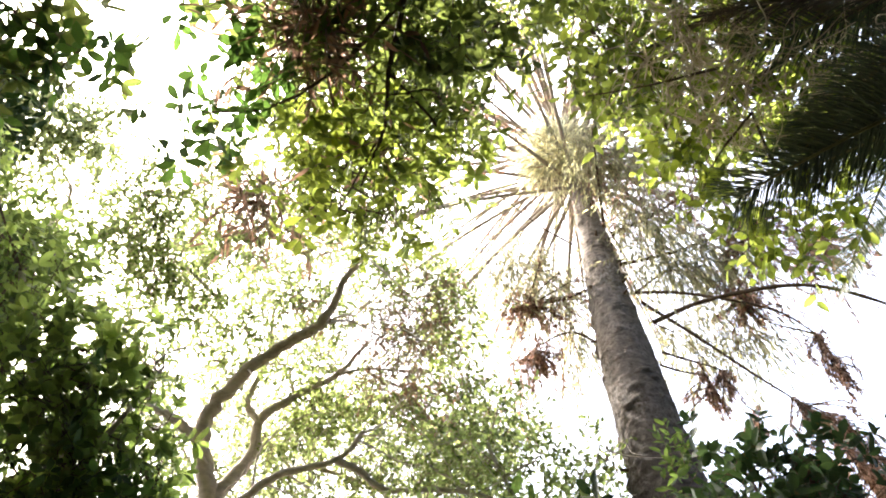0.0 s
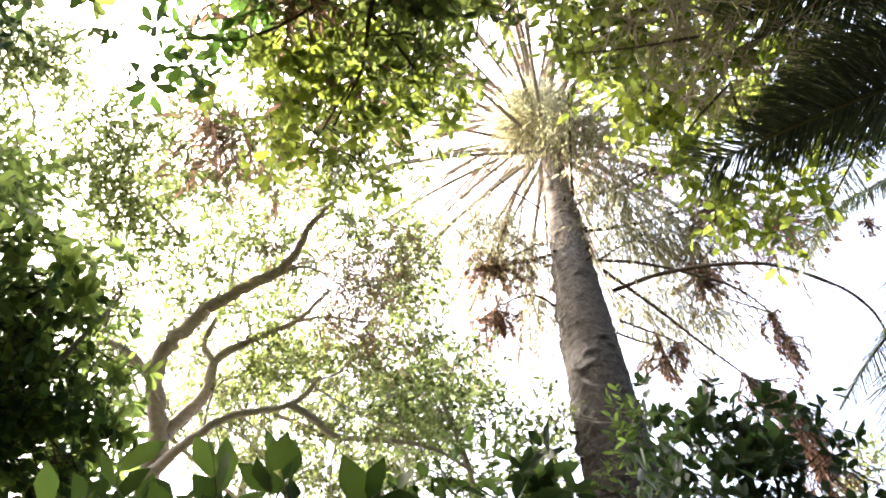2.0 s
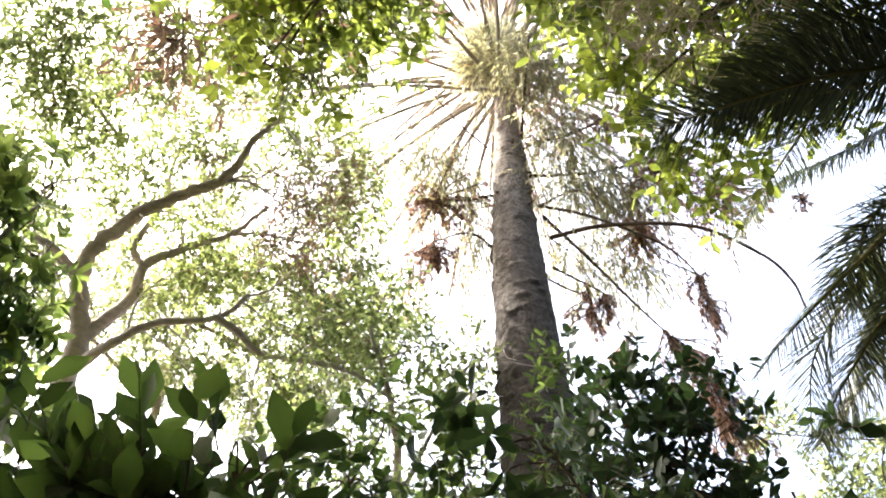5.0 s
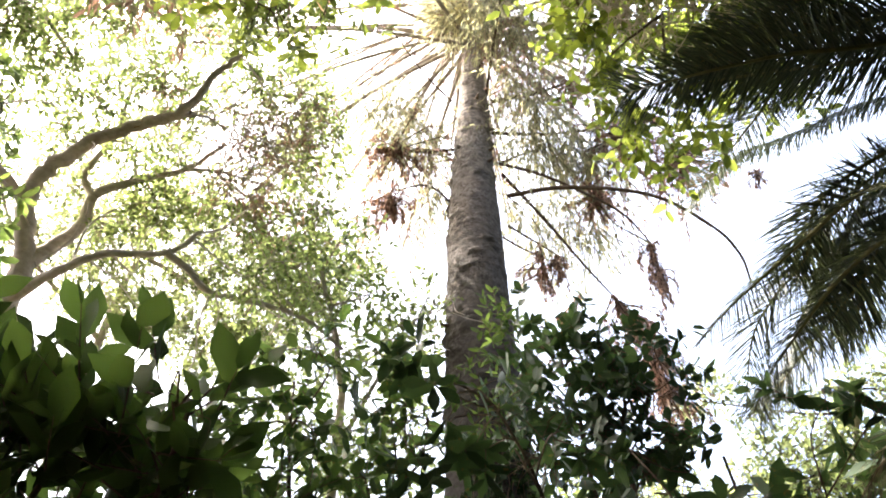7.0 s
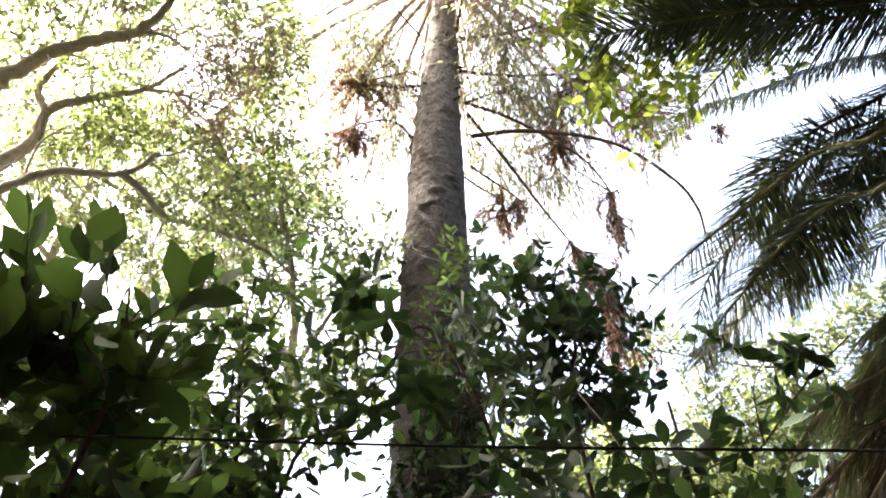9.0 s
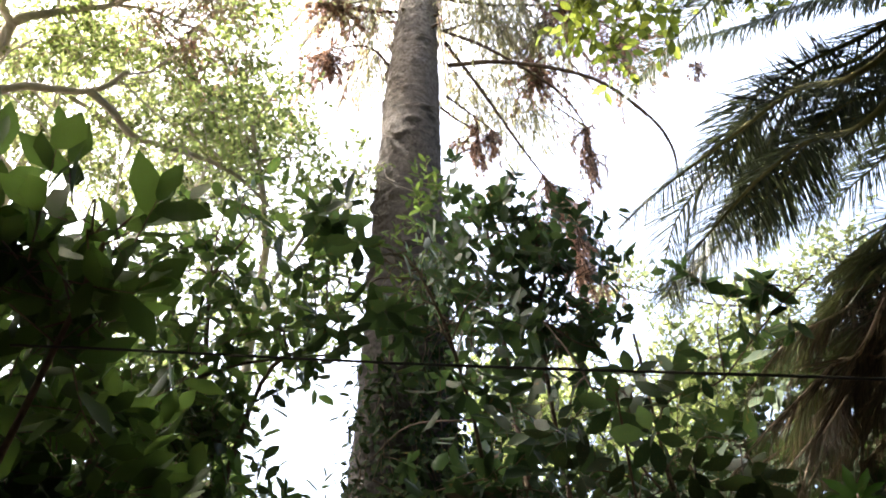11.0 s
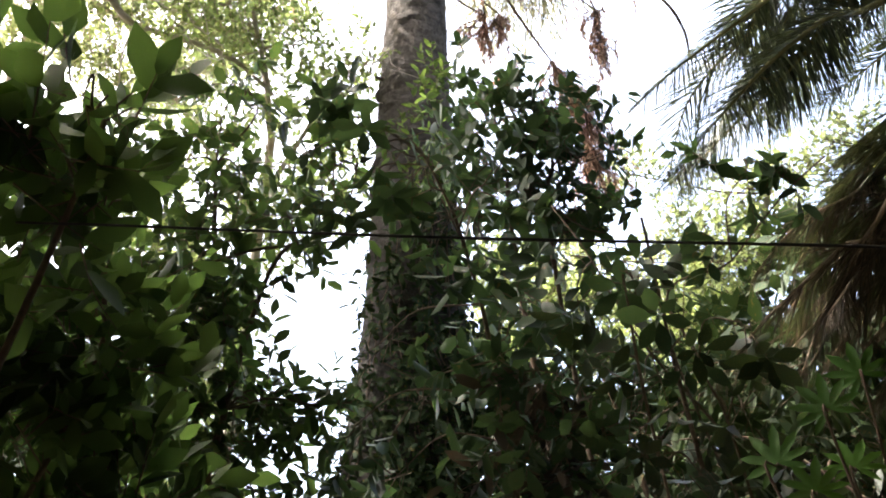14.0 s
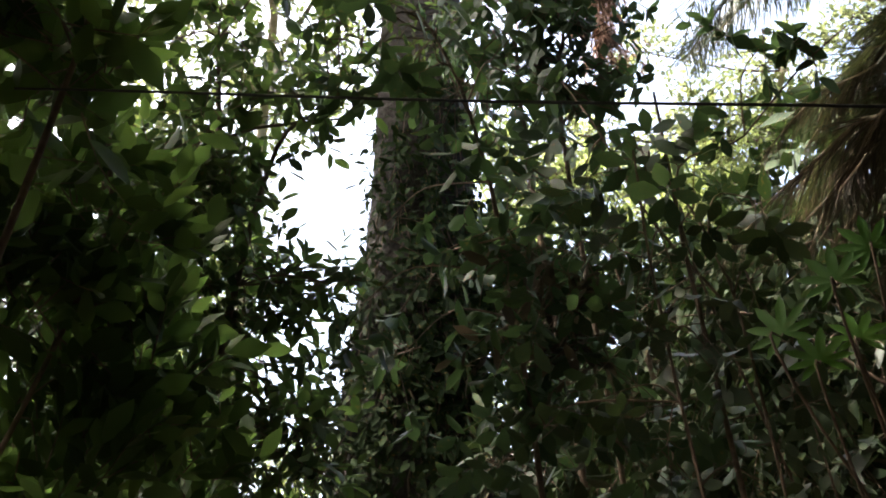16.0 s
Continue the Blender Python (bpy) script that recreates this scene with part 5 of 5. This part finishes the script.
    for k in range(9):
        off = rng.normal(size=3) * np.array([0.12, 0.12, 0.13])
        pts = [tuple(p + off * (0.5 + 0.25 * i) + rng.normal(size=3) * 0.03) for i, p in enumerate(skirt)]
        ob = frond(top, [H] + pts, 60 + k, 0.27, 46, M_FROND_DEAD, M_DRY_TWIG, 0.014, 0.5, 0.0, 1.0, 0.4, 0.25)
        ob["label"] = "dry brown hanging frond"
    for k, (mat, pts) in enumerate((
        (M_FROND_DEAD, [H, (2.53, 2.84, 4.36), (2.30, 2.98, 4.24), (2.12, 3.20, 4.11), (1.99, 3.39, 3.95)]),
        (M_FROND_DEAD, [H, (2.52, 2.84, 4.20), (2.23, 3.01, 4.07), (1.99, 3.24, 3.97), (1.79, 3.44, 3.82)]),
        (M_FROND_DEAD, [H, (2.57, 2.98, 3.97), (2.31, 3.14, 3.83), (2.11, 3.31, 3.76), (1.94, 3.50, 3.58)]),
        (M_FROND_DEAD, [H, (2.60, 3.08, 3.81), (2.36, 3.21, 3.65), (2.22, 3.38, 3.52), (2.11, 3.51, 3.38)]),
        (M_FROND_DEAD, [H, (2.57, 3.08, 4.26), (2.31, 3.24, 4.12), (2.01, 3.42, 3.92), (1.82, 3.64, 3.71)]),
        (M_FROND_DEAD, [H, (2.67, 3.19, 4.01), (2.41, 3.34, 3.88), (2.17, 3.47, 3.69), (2.00, 3.67, 3.49)]),
        (M_FROND, [H, (2.38, 2.80, 4.56), (2.18, 2.96, 4.40), (1.98, 3.20, 4.28), (1.84, 3.41, 4.12)]),
        (M_FROND_DEAD, [H, (1.83, 1.58, 5.96), (1.34, 1.46, 6.06), (0.89, 1.41, 6.18)]))):
        ob = frond(top, pts, 20 + k, 0.27, 70, mat, M_DRY_TWIG if mat is M_FROND_DEAD else M_RACHIS, 0.012, 0.35, 0.05, 1.1 if mat is M_FROND_DEAD else 0.6, 0.4 if mat is M_FROND_DEAD else 0.7, 0.28)
        if mat is M_FROND_DEAD:
            ob["label"] = "dry brown hanging frond"
    return top


make_palm()

# ---- vine-covered crown above the palm ----
broadleaf("vine_covered_tree", "leafy crown laced with dry brown vines over the palm", "tree", (4.6, 2.2, 0),
    [([(4.6, 2.2, 0), (4.5, 2.3, 3.5), (4.2, 2.5, 6.0), (2.53, 2.04, 7.32), (1.94, 1.76, 7.42)], 0.14, 0.05),
     ([(2.53, 2.04, 7.32), (1.81, 2.13, 7.22), (1.21, 2.34, 7.18)], 0.05, 0.012),
     ([(1.94, 1.76, 7.42), (0.99, 1.88, 7.40), (0.42, 2.00, 7.42)], 0.03, 0.01)],
    # balls of radius 1.1 and 1.2 are unseen canopy added to cut skylight
    [(0.47, 1.72, 7.51, 0.30), (0.48, 2.06, 7.39, 0.26), (0.80, 1.96, 7.50, 0.36, 1), (1.32, 2.03, 7.50, 0.41, 0.8), (1.74, 2.14, 7.35, 0.45, 0.8), (2.12, 2.30, 7.16, 0.45, 0.8), (0.76, 2.36, 7.25, 0.24), (1.20, 2.47, 7.23, 0.28), (1.61, 2.61, 7.19, 0.33, 0.9), (1.25, 1.52, 7.67, 0.49, 0.8), (2.09, 1.77, 7.36, 0.57, 0.8), (0.41, 1.35, 7.72, 0.36), (1.99, 2.86, 6.94, 0.33), (4.6, 0.4, 7.2, 1.2), (5.4, 2.0, 6.8, 1.2), (3.2, -0.6, 8.2, 1.1), (4.8, -1.2, 8.0, 1.2), (6.0, 0.6, 8.4, 1.2)]
    + [(0.96, 2.49, 7.3, 0.2, 0.9), (1.26, 2.43, 7.27, 0.22), (1.53, 2.63, 7.22, 0.2), (1.81, 2.46, 7.22, 0.25), (0.79, 2.31, 7.4, 0.2, 0.8), (1.18, 2.73, 7.14, 0.16, 0.8)],
    101, 340, 0.28, 7, 0.105, kite(0.46), M_LEAF_OVER, M_TWIG, 0.004, 0, None, None, 0.2, 0.01)
broadleaf("high_crown_branch", "high branch of yellow-green leaves beside the conifer's head", "branch", (1.79, 1.85, 9.68),
    [([(1.79, 1.85, 9.68), (1.27, 2.48, 9.6), (0.87, 2.96, 9.48)], 0.025, 0.008)],
    [(0.71, 2.3, 9.72, 0.3, 0.9), (0.97, 2.64, 9.59, 0.33), (1.34, 2.6, 9.55, 0.33), (0.67, 2.91, 9.52, 0.24, 0.9), (1.01, 3.16, 9.39, 0.27), (1.45, 3.08, 9.36, 0.33), (1.79, 2.72, 9.42, 0.38), (1.35, 3.54, 9.17, 0.24, 0.8), (0.99, 3.7, 9.15, 0.19, 0.8), (1.93, 3.53, 9.05, 0.27, 0.7), (1.16, 2.06, 9.84, 0.44), (1.91, 2.24, 9.66, 0.5), (0.11, 2, 9.93, 0.28, 0.9), (0.47, 2.09, 9.9, 0.28, 0.9), (-0.21, 2.29, 9.85, 0.19, 0.7)],
    104, 330, 0.3, 8, 0.08, kite(0.48), M_LEAF_OVER, M_TWIG, 0.004, droop=0.25, feeder_r=0.008)
broadleaf("lime_branch", "sunlit lime-green leaf sprays hanging below the crown", "branch", (1.08, 2.05, 6.22),
    [([(1.08, 2.05, 6.22), (0.81, 2.14, 6.01), (0.63, 2.29, 5.85)], 0.01, 0.003), ([(1.08, 2.05, 6.22), (1.07, 2.39, 5.82), (1.04, 2.66, 5.54)], 0.01, 0.003), ([(0.98, 1.79, 6.35), (0.59, 1.71, 6.23), (0.26, 1.67, 6.27)], 0.01, 0.003)],
    [(0.68, 2.18, 6.01, 0.13), (0.65, 2.32, 5.83, 0.09, 0.7), (1.05, 2.63, 5.55, 0.12), (1.19, 2.50, 5.72, 0.12, 0.7), (0.91, 2.53, 5.77, 0.12, 0.8), (0.31, 1.59, 6.30, 0.14, 0.8), (0.38, 1.84, 6.20, 0.11, 0.7), (1.34, 2.44, 5.71, 0.11, 0.6), (0.64, 2.02, 6.09, 0.10, 0.6)]
    + [(0.68, 2.08, 5.98, 0.11, 0.9), (0.82, 2.28, 5.85, 0.11, 0.9), (0.97, 2.44, 5.72, 0.09, 0.9), (0.6, 1.93, 6.06, 0.09, 0.7), (1.13, 2.37, 5.72, 0.08, 0.7), (0.87, 2.43, 5.75, 0.08, 0.8)],
    102, 900, 0.18, 6, 0.08, kite(0.5), M_LEAF_OVER, M_TWIG, 0.003, 290, M_LEAF_LIME, blade(0.55), 0.3, 0.004)


def vine_tangle():
    """Dry curling vine stems, one joined mass."""
    rng = np.random.default_rng(103)
    top = thing("vine_tangle", "tangle of thin curling dry brown vines", "vines", (1.12, 1.82, 6.53))
    for c in ((0.90, 1.83, 6.46, 0.31), (1.21, 1.70, 6.44, 0.37), (1.43, 1.84, 6.33, 0.37), (1.73, 1.86, 6.34, 0.38), (0.95, 2.09, 6.34, 0.20), (0.81, 1.61, 6.66, 0.24)):
        for _ in range(45):
            p = np.array(c[:3]) + rng.normal(size=3) * c[3] * 0.55
            d = unit(rng.normal(size=3)); pts = [p]
            for _k in range(6):
                d = unit(d + rng.normal(size=3) * 0.55 + np.array([0, 0, -0.1])); pts.append(pts[-1] + d * 0.11)
            r = rng.uniform(0.002, 0.006)
            under(link_mesh("vine", *tube(smooth_line(pts, 4), r, r * 0.5, 4), M_VINE), top)


vine_tangle()


# ---- climber on the ringed trunk ----
def climber():
    rng = np.random.default_rng(111)
    top = thing("climbing_vine", "leafy climber clinging to the lower ringed trunk", "climber", (TX, TY - 0.7, 0))
    pos, nor, axis = [], [], []
    for k in range(30):
        a = radians(-90 + rng.uniform(-62, 75)); z0, z1 = 0.0, rng.uniform(3.0, 6.2) if k % 4 else rng.uniform(6.0, 8.6)
        zs = np.arange(z0, z1, 0.12)
        aa = a + np.cumsum(rng.normal(size=len(zs)) * 0.05)
        rr = np.array([trunk_radius(z) for z in zs]) + 0.035
        line = np.stack([TX + rr * np.cos(aa), TY + rr * np.sin(aa), zs], 1)
        v, t = tube(line, 0.012, 0.005, 5)
        under(link_mesh("stem", v, t, M_TWIG), top)
        m = int(len(zs) * 8)
        i = rng.integers(0, len(zs), m)
        o = np.stack([np.cos(aa[i]), np.sin(aa[i]), np.zeros(m)], 1)
        pos.append(line[i] + o * rng.uniform(0.02, 0.12, (m, 1)) + rng.normal(size=(m, 3)) * 0.07)
        nor.append(unit(o + rng.normal(size=(m, 3)) * 0.4 + np.array([0, 0, 0.4])))
        axis.append(unit(rng.normal(size=(m, 3)) * 0.8 + np.array([0, 0, -0.5]) + o * 0.3))
    pos, nor, axis = np.concatenate(pos), np.concatenate(nor), np.concatenate(axis)
    siz = rng.uniform(0.05, 0.14, len(pos))
    order = np.argsort(np.linalg.norm(pos - np.array([0, 0, 1.6]), axis=1)); one, rest = order[:250], order[250:]
    leaf_objects(blade(0.45), pos[one], axis[one], nor[one], siz[one], M_CLIMB_SHADED_ONE, top)
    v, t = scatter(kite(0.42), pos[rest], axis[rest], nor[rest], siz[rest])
    under(link_mesh("foliage", v, t, M_CLIMB_SHADED, kind="stuff"), top)

    pos, axis, nor, siz, lines = sprays(rng, [(0.18, 5.98, 8.02, 0.18), (0.15, 6.08, 7.72, 0.14), (0.24, 6.04, 7.03, 0.21, 0.7), (0.04, 6.08, 6.84, 0.18, 0.6)], 420, 0.3, 8, 0.11, -0.2)
    under(link_mesh("twig_growth", *twig_mesh(lines, 0.004), M_TWIG, kind="stuff"), top)
    under(link_mesh("leaf_tuft", *scatter(kite(0.36), pos, axis, nor, siz), M_LEAF_DARK, label="fresh green leaf tufts on the bark", kind="stuff"), top)


climber()


# ---- lobed-leaf plant and the wire ----
def lobed_leaf():
    """A hand-shaped leaf of eight pointed lobes, one unit from stalk to middle tip."""
    v, t = [(0, 0, 0)], []
    lobes = 8
    rim = []
    for k in range(lobes):
        a = radians(-125 + 250 * k / (lobes - 1))
        ln = 1.0 - 0.38 * abs(k - (lobes - 1) / 2) / (lobes / 2)
        for da, q, z in ((-0.28, 0.42, 0.01), (-0.17, 0.70, 0.0), (0.0, 1.0, -0.05), (0.17, 0.70, 0.0), (0.28, 0.42, 0.01)):
            b = a + da * 1.0
            rim.append((math.sin(b) * ln * q, math.cos(b) * ln * q, z))
    v += rim
    for i in range(1, len(rim)):
        t.append((0, i + 1, i))
    return np.array(v), np.array(t)


def lobed_plant():
    rng = np.random.default_rng(121)
    top = thing("lobed_leaf_plant", "plant with bright green hand-shaped lobed leaves in shade", "plant", (1.15, 1.9, 0))
    spots = [(0.83, 1.59, 2.37), (0.89, 1.66, 2.28), (0.74, 1.67, 2.29), (0.93, 1.61, 2.46), (0.8, 1.66, 2.23)]
    pos, ax, nr = [], [], []
    for p in spots:
        p = np.array(p)
        pts = smooth_line([(1.15, 1.9, 0.0), (1.15 + rng.normal() * 0.03, 1.95, p[2] * 0.6), p - np.array([0, 0, 0.10]), p], 6)
        v, t = tube(pts, 0.005, 0.002, 6)
        under(link_mesh("stalk", v, t, M_TWIG), top)
        pos.append(p); ax.append((rng.normal() * 0.4, 0.25, 1.0)); nr.append((-0.55 + rng.normal() * 0.2, -0.8, 0.05 + rng.normal() * 0.15))
    leaf_objects(lobed_leaf(), np.array(pos), np.array(ax), np.array(nr), 0.075 + 0.025 * rng.random(len(pos)), M_LEAF_FATSIA, top)


lobed_plant()


def wire():
    a, b = np.array((-0.37, 0.92, 2.26)), np.array((0.44, 0.73, 2.12))
    d = (b - a)
    line = [a - d * 0.16, a - d * 0.08, a, (a + b) / 2 + np.array([0, 0, -0.004]), b, b + d * 0.5, b + d * 1.2]
    v, t = tube(smooth_line(line, 10), 0.0017, 0.0017, 8)
    ob = link_mesh("wire", v, t, M_WIRE)
    tagged(ob, "thin dark wire stretched between the trees", "wire")


wire()


# ---- what closes the place ----
def undergrowth():
    """Thick growth all round below the trees."""
    rng = np.random.default_rng(81)
    top = thing("undergrowth", "dense dark undergrowth of mixed leaves closing the garden", "undergrowth", (0, 9, 0), kind="stuff")
    blobs = []
    # only the balls ahead are in view; the rest are added to cut light
    for k in range(110):
        a = radians(rng.uniform(-180, 180))
        ahead = abs(a) < radians(45)
        beside = not ahead and abs(a) < radians(115)
        r = rng.uniform(8.5, 11) if ahead else rng.uniform(6 if beside else 4, 10)
        z = rng.uniform(0.3, 2.6) if ahead else rng.uniform(0.5, 3.0 if beside else 5.5)
        blobs.append((r * math.sin(a), r * math.cos(a), z, rng.uniform(0.8, 1.5)))
    pos, axis, nor, siz, lines = sprays(rng, blobs, 36, 0.45, 9, 0.235, 0.2)
    v, t = scatter(rhomb(0.52), pos, axis, nor, siz)
    under(link_mesh("foliage", v, t, M_SHADED_LEAF, kind="stuff"), top)
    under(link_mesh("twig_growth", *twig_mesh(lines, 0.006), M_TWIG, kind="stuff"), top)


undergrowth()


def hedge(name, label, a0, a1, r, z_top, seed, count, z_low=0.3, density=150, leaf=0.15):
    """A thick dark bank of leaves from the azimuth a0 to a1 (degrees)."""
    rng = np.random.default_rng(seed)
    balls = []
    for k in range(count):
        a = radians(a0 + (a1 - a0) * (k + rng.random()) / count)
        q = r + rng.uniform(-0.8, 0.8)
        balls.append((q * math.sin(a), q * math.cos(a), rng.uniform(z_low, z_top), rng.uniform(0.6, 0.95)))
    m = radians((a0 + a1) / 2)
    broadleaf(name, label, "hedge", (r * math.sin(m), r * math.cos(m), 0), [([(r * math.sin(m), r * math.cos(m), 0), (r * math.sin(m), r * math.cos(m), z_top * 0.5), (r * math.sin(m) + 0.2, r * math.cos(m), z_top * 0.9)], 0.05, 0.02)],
              balls, seed, density, 0.4, 9, leaf, kite(0.42) if leaf < 0.16 else rhomb(0.5), M_SHADED_LEAF, M_TWIG, 0.006, feeder_r=0.008, coarse=leaf > 0.16)


# banks 402 and 404 lie mostly out of view, added to block light
hedge("hedge", "dark bank of shrubs behind the undergrowth", 7, 30, 7.6, 5.6, 401, 26, 2.8)
hedge("hedge", "dark bank of shrubs beside the palm", 26, 75, 5.8, 5.3, 402, 60, density=70, leaf=0.215)
hedge("hedge", "dark bank of shrubs beneath the spreading trees", -45, -11, 7.4, 3.4, 403, 50)
hedge("hedge", "added bank of dark shrubs, mostly out of view, blocking light", -85, -42, 6.5, 4.0, 404, 56, density=80, leaf=0.2)
# invented trees out of view; from here on they only block light
for k, (a, r, h) in enumerate(((95, 6.5, 8.0), (120, 5.0, 9.0), (150, 5.5, 8.5), (180, 4.5, 9.0), (210, 5.5, 9.0), (240, 6.5, 7.0), (200, 3.4, 10.0), (150, 4.2, 11.0), (110, 7.0, 10.0))):
    x, y = r * math.sin(radians(a)), r * math.cos(radians(a))
    rng = random.Random(200 + k)
    balls = [(x + rng.uniform(-2.2, 2.2), y + rng.uniform(-2.0, 2.0), h + rng.uniform(-6.5, 5.5), rng.uniform(1.0, 1.8)) for _ in range(28)]
    broadleaf("added_shade_tree", "unseen leafy tree added behind to cut skylight", "tree", (x, y, 0),
              [([(x, y, 0), (x + 0.1, y, h * 0.5), (x, y + 0.1, h)], 0.16, 0.05)], balls, 300 + k, 25, 0.7, 9, 0.41, rhomb(0.6), M_SHADED_LEAF, M_BARK, 0.008, group="trees behind the path", coarse=True)
# three taller ones, also unseen, that darken the lower trunk
for k, (x, y, z) in enumerate(((-3.2, -2.6, 9.5), (0.4, -2.4, 10.0), (3.6, -2.4, 9.0))):
    rng = random.Random(240 + k)
    balls = [(x + rng.uniform(-2.0, 2.0), y + rng.uniform(-1.4, 1.6), z + rng.uniform(-3.5, 8.0), rng.uniform(0.9, 1.3)) for _ in range(48)]
    broadleaf("added_shade_tree", "unseen tall tree added close behind to cut skylight", "tree", (x, y - 1.2, 0),
              [([(x, y - 1.2, 0), (x + 0.1, y - 1.0, z * 0.5), (x, y, z)], 0.15, 0.05)], balls, 330 + k, 29, 0.7, 9, 0.39, rhomb(0.6), M_SHADED_LEAF, M_BARK, 0.008, group="trees behind the path", coarse=True)
# added left of the view to cut light from that side
rng = random.Random(260)
broadleaf("added_shade_tree", "unseen broad tree added on the left to cut skylight", "tree", (-7.2, 0.2, 0), [([(-7.2, 0.2, 0), (-7.1, 0.3, 3.0), (-7.2, 0.2, 6.0)], 0.18, 0.05)],
          [(rng.uniform(-8.6, -5.8), rng.uniform(-3.0, 3.4), rng.uniform(2.0, 6.3), rng.uniform(0.8, 1.2)) for _ in range(34)],
          321, 85, 0.5, 9, 0.21, rhomb(0.6), M_SHADED_LEAF, M_BARK, 0.008, group="trees behind the path", coarse=True)
# one on each side, outside the view, against low skylight
for k, (x, y, h) in enumerate(((-11.2, 5.0, 8.5), (9.6, 3.2, 7.5))):
    rng = random.Random(270 + k)
    balls = [(x + rng.uniform(-1.2, 1.2), y + rng.uniform(-2.0, 2.0), rng.uniform(2.0, h), rng.uniform(0.9, 1.3)) for _ in range(40)]
    broadleaf("added_shade_tree", "unseen leafy tree added far to the side to cut skylight", "tree", (x, y, 0), [([(x, y, 0), (x + 0.1, y, h * 0.5), (x, y, h)], 0.16, 0.05)],
              balls, 340 + k, 28, 0.7, 9, 0.39, rhomb(0.6), M_SHADED_LEAF, M_BARK, 0.008, group="trees behind the path", coarse=True)
# unseen light blocker to the right
rng = random.Random(290)
broadleaf("added_shade_tree", "unseen tall tree added beyond the palm to cut skylight", "tree", (7.2, 3.6, 0), [([(7.2, 3.6, 0), (7.1, 3.5, 5.0), (7.2, 3.4, 13.0)], 0.2, 0.05)],
          [(rng.uniform(6.8, 9.2), rng.uniform(1.0, 5.2), rng.uniform(4.5, 13.0), rng.uniform(0.9, 1.3)) for _ in range(46)],
          361, 36, 0.7, 9, 0.38, rhomb(0.6), M_SHADED_LEAF, M_BARK, 0.008, group="trees behind the path", coarse=True)
# a leaf roof above the view, put there to dim the skylight
rng = random.Random(280)
broadleaf("added_shade_tree", "unseen wide crown added overhead to cut skylight", "tree", (1.6, -3.4, 0), [([(1.6, -3.4, 0), (1.5, -3.2, 6.0), (0.9, -2.4, 11.0), (0.2, -1.6, 14.5)], 0.22, 0.06), ([(0.9, -2.4, 11.0), (-1.2, -1.9, 13.2), (-2.6, -1.2, 14.8)], 0.08, 0.03)],
          [(rng.uniform(-2.4, 4.6), rng.uniform(-3.0, 0.5), rng.uniform(13.0, 16.0), rng.uniform(0.9, 1.2)) for _ in range(48)],
          360, 42, 0.7, 9, 0.40, rhomb(0.6), M_SHADED_LEAF, M_BARK, 0.008, group="trees behind the path", coarse=True)
# stands off-screen in the sun's path to shade the near shrubs
broadleaf("added_shade_tree", "unseen tall tree added to block the sun", "tree", (-8.6, 1.2, 0), [([(-8.6, 1.2, 0), (-8.5, 1.3, 7.0), (-8.6, 1.2, 14.5)], 0.2, 0.06), ([(-8.5, 1.25, 9.0), (-7.8, 0.6, 11.5), (-7.4, 0.2, 13.0)], 0.08, 0.03)],
          [(-8.4, 1.4, 14.4, 1.2, 1.3), (-9.2, 1.0, 14.8, 1.3, 1.3), (-8.2, 0.4, 13.6, 1.3, 1.3), (-9.4, 1.9, 16.0, 1.2, 1.3), (-7.4, 0.2, 12.4, 1.2, 1.3), (-8.8, -0.4, 14.0, 1.4), (-9.8, 0.2, 15.6, 1.4), (-7.8, -0.9, 12.6, 1.3), (-7.0, -0.6, 11.0, 1.1), (-9.0, 0.6, 12.6, 1.2)],
          320, 100, 0.5, 9, 0.19, rhomb(0.6), M_SHADED_LEAF, M_BARK, 0.008, group="trees behind the path", coarse=True)
